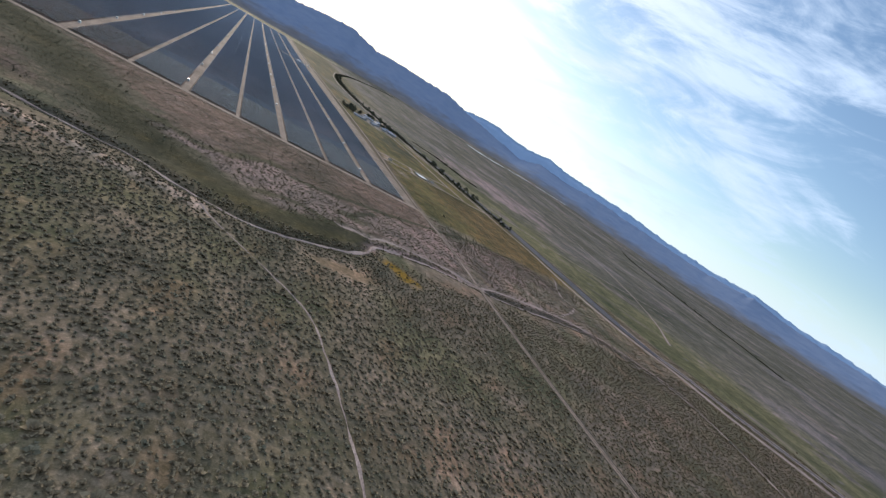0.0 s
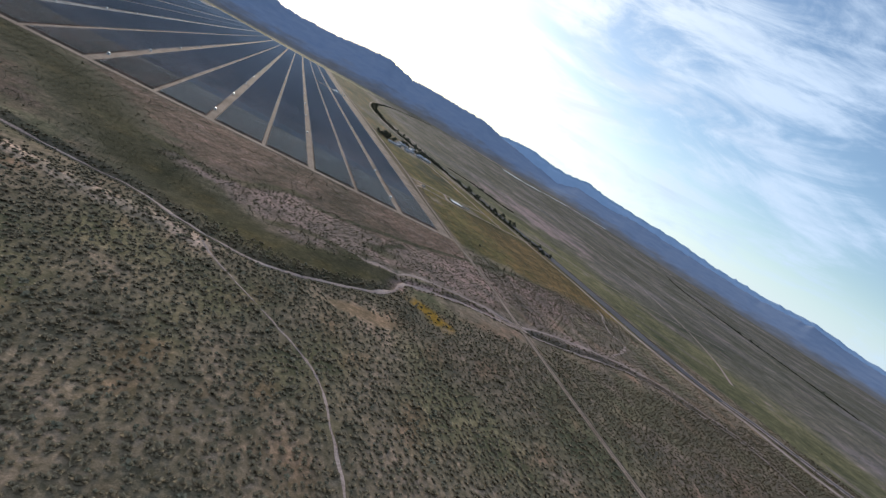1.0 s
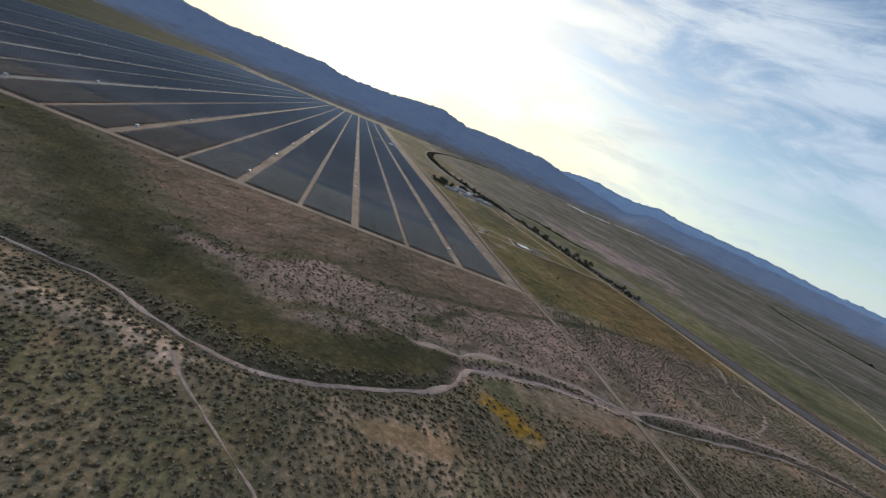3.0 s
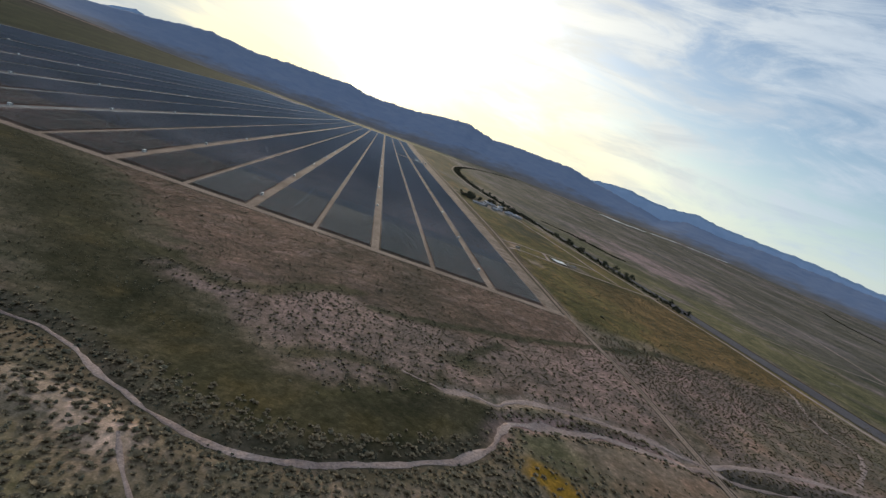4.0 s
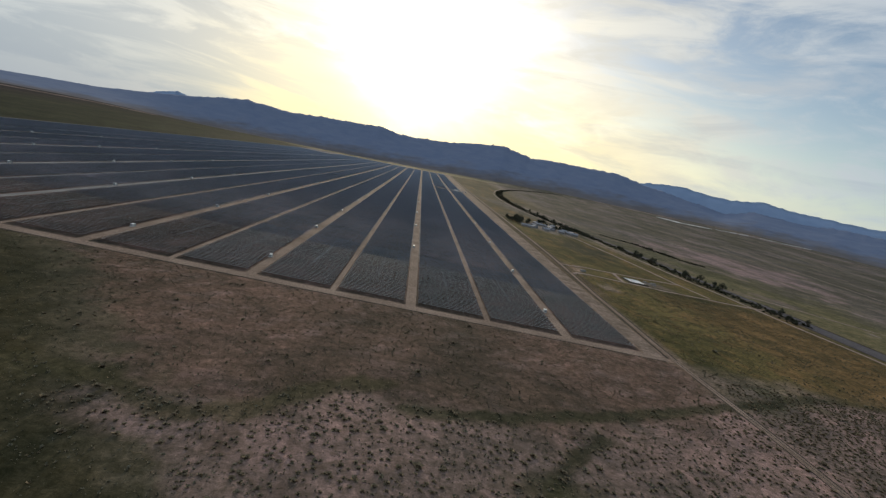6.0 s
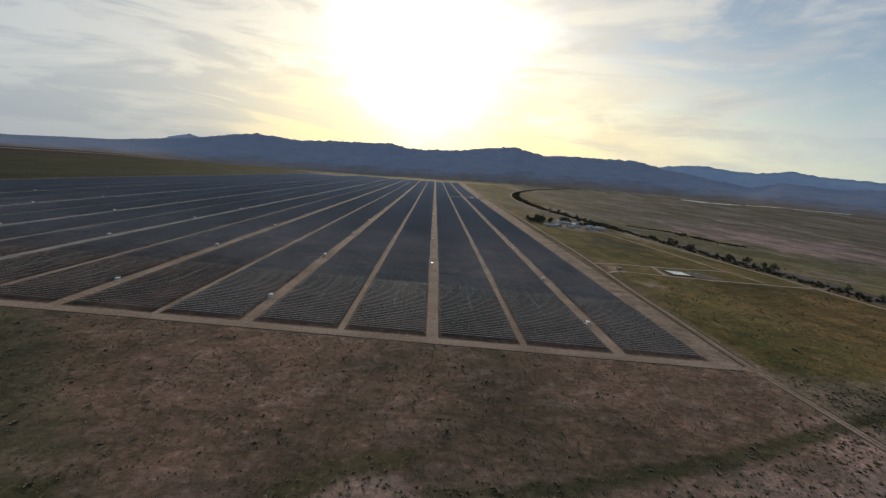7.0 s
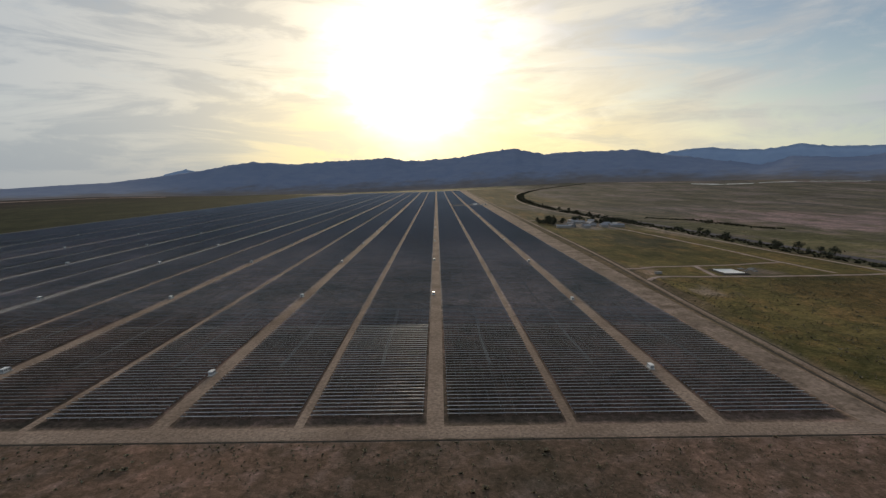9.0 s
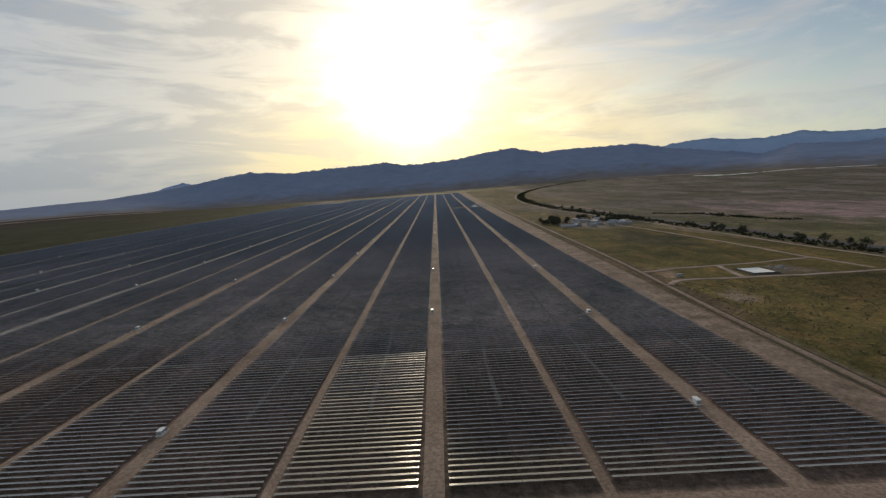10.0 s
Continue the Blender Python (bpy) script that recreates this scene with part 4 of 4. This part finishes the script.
def build_brush():
    rnd = random.Random(3)
    dark = [clump(rnd, 24, 0.46, 0.66) for _ in range(8)]
    pale = [clump(rnd, 16, 0.55, 0.55) for _ in range(5)]
    r = np.random.RandomState(8)
    # jittered grid, so that bushes keep their distance from one another
    step = 1.95
    gx, gy = np.meshgrid(np.arange(-230, 600, step), np.arange(-30, 458, step))
    x, y = (gx + r.uniform(-1.15, 1.15, gx.shape) + 0.5 * ripple(gx, gy, 37, 15)).ravel(), (gy + r.uniform(-1.15, 1.15, gy.shape) + 0.5 * ripple(gx, gy, 41, 16)).ravel()
    n1 = ripple(x, y, 60, 11)
    south = 1 - soft(y - (258 + 0.03 * x) + 5 * n1, -6, 12)
    south = south * soft(y + 12 * n1, -30, 60) * soft(x + 15 * n1, -230, -140)
    sandy = np.zeros(len(x))
    for cx, cy, rx, ry in FLATS:
        sandy = np.maximum(sandy, 1 - soft(np.hypot((x - cx) / rx, (y - cy) / ry) + 0.22 * n1, 0.8, 1.15))
    bank = 1 - soft(away(x, y, LINES["wash"]), 5, 11)
    east = soft(x, 226, 240) * (1 - soft(y, 440, 452))
    density = np.clip(0.9 * south + 0.45 * sandy + 0.95 * bank * np.where(x > 8, soft(away(x, y, LINES["swale"]) + 3 * n1, 8, 17) + (y < 250), 1.0) + 0.50 * east + 0.022, 0, 0.95)
    density = density * np.where(y > 252, soft(away(x, y, LINES["swale"]) + 4 * n1, 6, 15), 1.0)
    density = density * (0.3 + 0.7 * soft(np.hypot((x - 132 - 0.5 * (250 - y)) / 9.5, (y - 250) / 16), 0.8, 1.2))
    density = density * soft(np.hypot((x - 88) / 20, (y - 221) / 8) + 0.2 * n1, 0.6, 1.1)
    keep = (r.uniform(0, 1, len(x)) < density) & free_ground(x, y) & (x + 0.22 * (y - 640) < 455 + 0.12 * (640 - y))
    x, y, south, bank = x[keep], y[keep], south[keep], bank[keep]
    size = np.exp(r.normal(0.20, 0.30, len(x))) * (1 + 0.2 * bank) * np.where(south > 0.5, 1.0, 0.8)
    p = np.stack([x, y, land(x, y)], 1)
    is_dark = r.uniform(0, 1, len(x)) < 0.84
    strewn("creosote_brush", p[is_dark], size[is_dark], dark, BRUSH, "dark olive creosote bushes scattered over the desert floor")
    strewn("sage_brush", p[~is_dark], size[~is_dark] * 0.85, pale, SAGE, "dry pale sage tufts scattered over the desert floor")
    # low dry tufts over the stubble and the grazing land
    tiny = [clump(rnd, 5, 0.9) for _ in range(5)]
    n = 64000
    x, y = r.uniform(-150, 470, n), r.uniform(285, 458, n) ** 1.0
    y = np.where(x > 228, r.uniform(400, 700, n), y)
    keep = free_ground(x, y) & (ripple(x, y, 24, 33) + 0.6 * ripple(x, y, 70, 34) + r.uniform(-0.8, 0.8, n) > -0.1) & (x + 0.22 * (y - 640) < 450)
    x, y = x[keep], y[keep]
    p = np.stack([x, y, land(x, y)], 1)
    size = np.exp(r.normal(-1.0, 0.4, len(x))) * np.where(x > 228, 1.5, 1.0)
    half = r.uniform(0, 1, len(x)) < np.where(x > 228, 0.3, 0.2)
    strewn("dry_tufts", p[half], size[half], tiny, BRUSH, "small dark weeds dotted over bare brown soil")
    strewn("straw_tufts", p[~half], size[~half], tiny, SAGE, "small straw-coloured tufts dotted over bare brown soil")


build_brush()


# ---- trees along the highway and round the farm ----
def tree(seed, height):
    rnd = random.Random(seed)
    ob = tagged(new("roadside_tree"), "dark green bushy tree beside the paved road", "tree", "trees along the paved road")
    bm = bmesh.new()
    tube(bm, (0, 0, -0.3), (0.1, 0, height * 0.45), 0.22, 0.12, 7)
    tips = []
    for k in range(6):
        a = k * math.tau / 6 + rnd.uniform(-0.4, 0.4)
        z0 = height * rnd.uniform(0.12, 0.4)
        tip = Vector((math.cos(a) * height * rnd.uniform(0.16, 0.34), math.sin(a) * height * rnd.uniform(0.16, 0.34), height * rnd.uniform(0.3, 0.82)))
        tube(bm, (0.05, 0, z0), tip, 0.10, 0.03, 5)
        tips.append(tip)
    part("trunk", bm, BARK, ob)
    v, f = [], []
    for tip in tips + [Vector((0, 0, height * 0.85)), Vector((0, 0, height * 0.6))]:
        spread = height * rnd.uniform(0.18, 0.27)
        for k in range(40):
            d = Vector((rnd.gauss(0, 1), rnd.gauss(0, 1), rnd.gauss(0, 0.8))).normalized() * spread * rnd.uniform(0.35, 1.05)
            c = tip + d
            u = Vector((rnd.gauss(0, 1), rnd.gauss(0, 1), rnd.gauss(0, 1))).normalized() * height * 0.055
            w = u.cross(Vector((rnd.gauss(0, 1), rnd.gauss(0, 1), rnd.gauss(0, 1)))).normalized() * height * 0.045
            n = len(v)
            v += [tuple(c - u), tuple(c + w), tuple(c + u), tuple(c - w)]
            f.append((n, n + 1, n + 2, n + 3))
    me = bpy.data.meshes.new("crown")
    me.from_pydata(v, [], f)
    me.materials.append(LEAF)
    new("crown", me).parent = ob
    return ob


def build_trees():
    rnd = random.Random(12)
    kinds = [tree(s, h) for s, h in ((1, 5.6), (2, 4.8), (3, 6.2), (4, 4.0), (5, 5.2))]
    spots = []
    hw = spline(HIGHWAY, 7)
    d = np.gradient(hw, axis=0)
    n = np.stack([d[:, 1], -d[:, 0]], 1) / np.linalg.norm(d, axis=1)[:, None]
    for (x, y), (sx, sy) in zip(hw, n):
        # thick towards the farm, with gaps, thinning out beyond it
        chance = 0.0 if y < 655 or y > 2300 else 0.75 if y < 1500 else 0.35
        if rnd.random() < chance * (0.55 + 0.45 * math.sin(y / 31.0)) + (0.2 if chance else 0):
            o = rnd.uniform(10, 32)
            spots.append((x + sx * o + rnd.uniform(-4, 4), y + sy * o + rnd.uniform(-3, 3), rnd.uniform(0.8, 1.6) * (1.25 if y < 1000 else 1.0)))
    for (cx, cy, rx, ry), count in (((262, 1185, 16, 40), 26), ((287, 1220, 14, 40), 16), ((368, 1180, 20, 16), 16), ((345, 1240, 30, 12), 10), ((400, 1165, 12, 20), 8)):
        for k in range(count):
            a, q = rnd.uniform(0, math.tau), math.sqrt(rnd.random())
            spots.append((cx + rx * q * math.cos(a), cy + ry * q * math.sin(a), rnd.uniform(1.1, 1.9)))
    for k in range(30):
        s = k / 29
        spots.append((1545 + 330 * s + rnd.uniform(-10, 10), 800 + 880 * s + rnd.uniform(-12, 12), rnd.uniform(0.8, 1.4)))
    for k, (x, y, s) in enumerate(spots[:295]):
        m = pose(x, y, float(land(x, y)), 0, 0, rnd.uniform(0, 360))
        if k < len(kinds):
            kinds[k].matrix_basis = m
            continue
        t = copy_thing(kinds[k % len(kinds)], m)
        t.scale = (s, s, s * rnd.uniform(0.8, 1.05))
    # the thicket under the trees, and the scrub of the open range
    r = np.random.RandomState(31)
    bushes = [clump(rnd, 22, 0.85) for _ in range(5)]
    pick = r.randint(0, len(hw), 4200)
    keep = (hw[pick, 1] > 655) & (hw[pick, 1] < 3350) & (r.uniform(0, 1, 4200) < 0.9)
    pick = pick[keep]
    o = r.uniform(8, 34, len(pick))
    p = hw[pick] + n[pick] * o[:, None] + r.uniform(-4, 4, (len(pick), 2))
    size = np.exp(r.normal(0.72, 0.35, len(p)))
    strewn("roadside_thicket", np.column_stack([p, land(p[:, 0], p[:, 1])]), size, bushes, HEDGE, "dense dark thicket along the paved road")
    line = spline([(483, 1278), (520, 1240), (545, 1210), (568, 1105), (590, 1060)], 3)
    q = line[r.randint(0, len(line), 300)] + r.normal(0, 7, (300, 2))
    strewn("field_hedge", np.column_stack([q, land(q[:, 0], q[:, 1])]), np.exp(r.normal(0.75, 0.3, len(q))), bushes, HEDGE, "dark overgrown hedge line on the open range")
    line = spline([(1480, 660), (1593, 888), (1690, 1200), (1780, 1420), (1870, 1650), (2040, 1900)], 3)
    q = line[r.randint(0, len(line), 700)] + r.normal(0, 2.5, (700, 2))
    strewn("far_hedge", np.column_stack([q, land(q[:, 0], q[:, 1])]), np.exp(r.normal(0.95, 0.35, len(q))), bushes, HEDGE, "long dark hedge line far across the range")
    m = 16000
    x, y = r.uniform(470, 1900, m), r.uniform(150, 2600, m)
    keep = (x + 0.22 * (y - 640) > 520) & (ripple(x * 0.8 + y * 0.5, (y - x) * 0.35, 200, 35) + r.uniform(-0.7, 0.7, m) > 0.15)
    x, y = x[keep], y[keep]
    strewn("range_scrub", np.stack([x, y, land(x, y)], 1), np.exp(r.normal(-0.25, 0.4, len(x))), [clump(rnd, 9, 0.7) for _ in range(5)], BRUSH, "low olive scrub scattered over the open range")
    # dark growth close along both banks of the wash
    w = LINES["wash"][(LINES["wash"][:, 0] > -150) & (LINES["wash"][:, 0] < 440)]
    pick = r.choice(len(w), 1500, p=np.where(w[:, 0] > 108, 0.35, 1.0) / np.where(w[:, 0] > 108, 0.35, 1.0).sum())
    d = np.gradient(w, axis=0)
    side = np.stack([d[:, 1], -d[:, 0]], 1) / np.linalg.norm(d, axis=1)[:, None]
    o = r.choice([-1, 1, 1], len(pick)) * (1.5 + np.abs(r.normal(0, 2.4, len(pick))))
    p = w[pick] + side[pick] * o[:, None] + r.uniform(-1, 1, (len(pick), 2))
    p = p[away(p[:, 0], p[:, 1], LINES["road"]) > 3.5]
    fine = [clump(rnd, 34, 0.6, 0.45) for _ in range(6)]
    strewn("wash_brush", np.column_stack([p, land(p[:, 0], p[:, 1])]), np.exp(r.normal(-0.62, 0.4, len(p))), fine, BANK_LEAF, "dark brush crowding the banks of the dry stream bed")


build_trees()


# ---- pond, farm, substation ----
def build_pond():
    ob = tagged(new("lined_pond"), "square pond lined with bright white sheeting on a bare bank", "pond")
    x0, x1, y0, y1 = 304.0, 320.5, 711.0, 731.0
    z = float(land(314, 725))
    bm = bmesh.new()
    for o, i, h in ((3.4, 1.4, 0.0),):
        outer = [bm.verts.new((x, y, z - 0.2)) for x, y in ((x0 - o, y0 - o), (x1 + o, y0 - o), (x1 + o, y1 + o), (x0 - o, y1 + o))]
        crest = [bm.verts.new((x, y, z + 1.1)) for x, y in ((x0 - i, y0 - i), (x1 + i, y0 - i), (x1 + i, y1 + i), (x0 - i, y1 + i))]
        inner = [bm.verts.new((x, y, z + 1.1)) for x, y in ((x0, y0), (x1, y0), (x1, y1), (x0, y1))]
        for k in range(4):
            bm.faces.new((outer[k], outer[(k + 1) % 4], crest[(k + 1) % 4], crest[k]))
            bm.faces.new((crest[k], crest[(k + 1) % 4], inner[(k + 1) % 4], inner[k]))
    part("bank", bm, TRACK_DARK, ob)
    bm = bmesh.new()
    rim = [bm.verts.new((x, y, z + 1.15)) for x, y in ((x0 - 0.5, y0 - 0.5), (x1 + 0.5, y0 - 0.5), (x1 + 0.5, y1 + 0.5), (x0 - 0.5, y1 + 0.5))]
    deep = [bm.verts.new((x, y, z + 0.35)) for x, y in ((x0 + 3, y0 + 3), (x1 - 3, y0 + 3), (x1 - 3, y1 - 3), (x0 + 3, y1 - 3))]
    for k in range(4):
        bm.faces.new((rim[k], rim[(k + 1) % 4], deep[(k + 1) % 4], deep[k]))
    bm.faces.new(deep)
    part("liner", bm, LINER, ob, "bright white sheet liner")


def shed(w, d, h, roof_mat, wall_mat):
    """A gabled farm building with its door and windows."""
    ob = tagged(new("farm_building"), "low farm building with pale sheet roof among dark trees", "building", "buildings of the farm")
    part("wall", boxed(-w / 2, w / 2, -d / 2, d / 2, -0.4, h), wall_mat, ob)
    bm = bmesh.new()
    rise = w * 0.16
    v = [bm.verts.new(p) for p in ((-w / 2 - 0.5, -d / 2 - 0.5, h), (w / 2 + 0.5, -d / 2 - 0.5, h), (0, -d / 2 - 0.5, h + rise), (-w / 2 - 0.5, d / 2 + 0.5, h), (w / 2 + 0.5, d / 2 + 0.5, h), (0, d / 2 + 0.5, h + rise))]
    for f in ((0, 1, 2), (5, 4, 3), (0, 2, 5, 3), (2, 1, 4, 5), (1, 0, 3, 4)):
        bm.faces.new([v[i] for i in f])
    part("roof", bm, roof_mat, ob)
    part("door", boxed(-1.2, 1.2, -d / 2 - 0.05, -d / 2 + 0.02, 0, min(h - 0.3, 2.6)), GREY, ob)
    for x in (-w * 0.33, w * 0.33):
        part("window", boxed(x - 0.8, x + 0.8, -d / 2 - 0.04, -d / 2 + 0.02, 1.0, 2.1), DARK_GLASS, ob)
    return ob


def build_farm():
    rnd = random.Random(4)
    a, b, c = shed(12, 22, 3.2, ROOF, WALL), shed(9, 12, 2.8, ROOF, WALL), shed(15, 10, 3.4, ROOF, WALL)
    spots = [(275, 1112, 80), (292, 1124, 10), (310, 1108, 95), (319, 1184, 60), (326, 1130, 92), (342, 1118, 88), (364, 1120, 90), (316, 1216, 15), (346, 1198, 80), (334, 1160, 5), (300, 1160, 50), (356, 1146, 92), (372, 1142, 0), (330, 1240, 70)]
    for k, (x, y, r) in enumerate(spots):
        m = pose(x, y, float(land(x, y)), 0, 0, r)
        if k < 3:
            (a, b, c)[k].matrix_basis = m
        else:
            copy_thing((a, b, c)[k % 3], m)


def build_substation():
    ob = tagged(new("substation"), "small substation with steel gantries and a white control house", "substation")
    x, y = 200.0, CROSS_Y
    z = float(plain(x, y))
    ob.location = (x, y, z)
    part("yard_slab", boxed(-26, 30, -14, 14, -0.4, 0.45), CONCRETE, ob)
    part("control_house", boxed(-22, -10, -5, 3, 0.4, 4.4, 0.1), WHITE, ob)
    for k in range(3):
        part("transformer", boxed(-4 + 9 * k, 0 + 9 * k, -4, 2, 0.4, 4.2, 0.15), GREY, ob)
    for k in range(3):
        bm = bmesh.new()
        gx = -4 + 10 * k
        for s in (-7, 7):
            tube(bm, (gx, s, 0.3), (gx, s * 0.85, 10), 0.3, 0.2, 6)
        tube(bm, (gx, -6.5, 9.6), (gx, 6.5, 9.6), 0.25, 0.25, 6)
        part("gantry", bm, STEEL, ob)


build_pond()
build_farm()
build_substation()


def scrap_yard():
    """Pale hard standing and a parked trailer by the track junction."""
    spots = ((252, 718),)
    made = None
    for k, (x, y) in enumerate(spots):
        m = pose(x, y, float(land(x, y)) + 0.02, 0, 0, 20 + 37 * k)
        if made is None:
            made = tagged(new("storage_container"), "weathered pale steel storage container on bare ground", "container", "containers by the farm track")
            part("body", boxed(-3.0, 3.0, -1.2, 1.2, 0.12, 2.1, 0.05), WALL, made)
            for s in (-1.15, 0.02):
                part("door", boxed(3.0, 3.05, s, s + 1.1, 0.25, 2.0, 0.01), GREY, made)
            made.matrix_basis = m
        else:
            copy_thing(made, m)


scrap_yard()


def rubble_heap(seed, size):
    """A low dumped heap of grey spoil with a lumpy crest."""
    rnd = random.Random(seed)
    bm = bmesh.new()
    bmesh.ops.create_icosphere(bm, subdivisions=3, radius=1.0)
    for v in bm.verts:
        x, y, z = v.co
        k = 1 + 0.25 * math.sin(5 * x + seed) * math.cos(4 * y) + rnd.uniform(-0.09, 0.09)
        v.co = Vector((x * k * size, y * k * size * 0.7, max(z, -0.15) * k * size * 0.42))
    me = bpy.data.meshes.new("rubble_heap")
    bm.to_mesh(me)
    bm.free()
    me.materials.append(SPOIL_HAZE_GREY)
    return tagged(new("rubble_heap", me), "low grey heap of dumped spoil beside the lined pond", "heap", "spoil heaps by the pond")


for k, (x, y, size) in enumerate(((332, 736, 2.6), (338, 733, 3.2), (344, 738, 2.4), (337, 724, 2.3), (331, 727, 2.0))):
    rubble_heap(k + 1, size).matrix_basis = pose(x, y, float(land(x, y)), 0, 0, 50 * k)
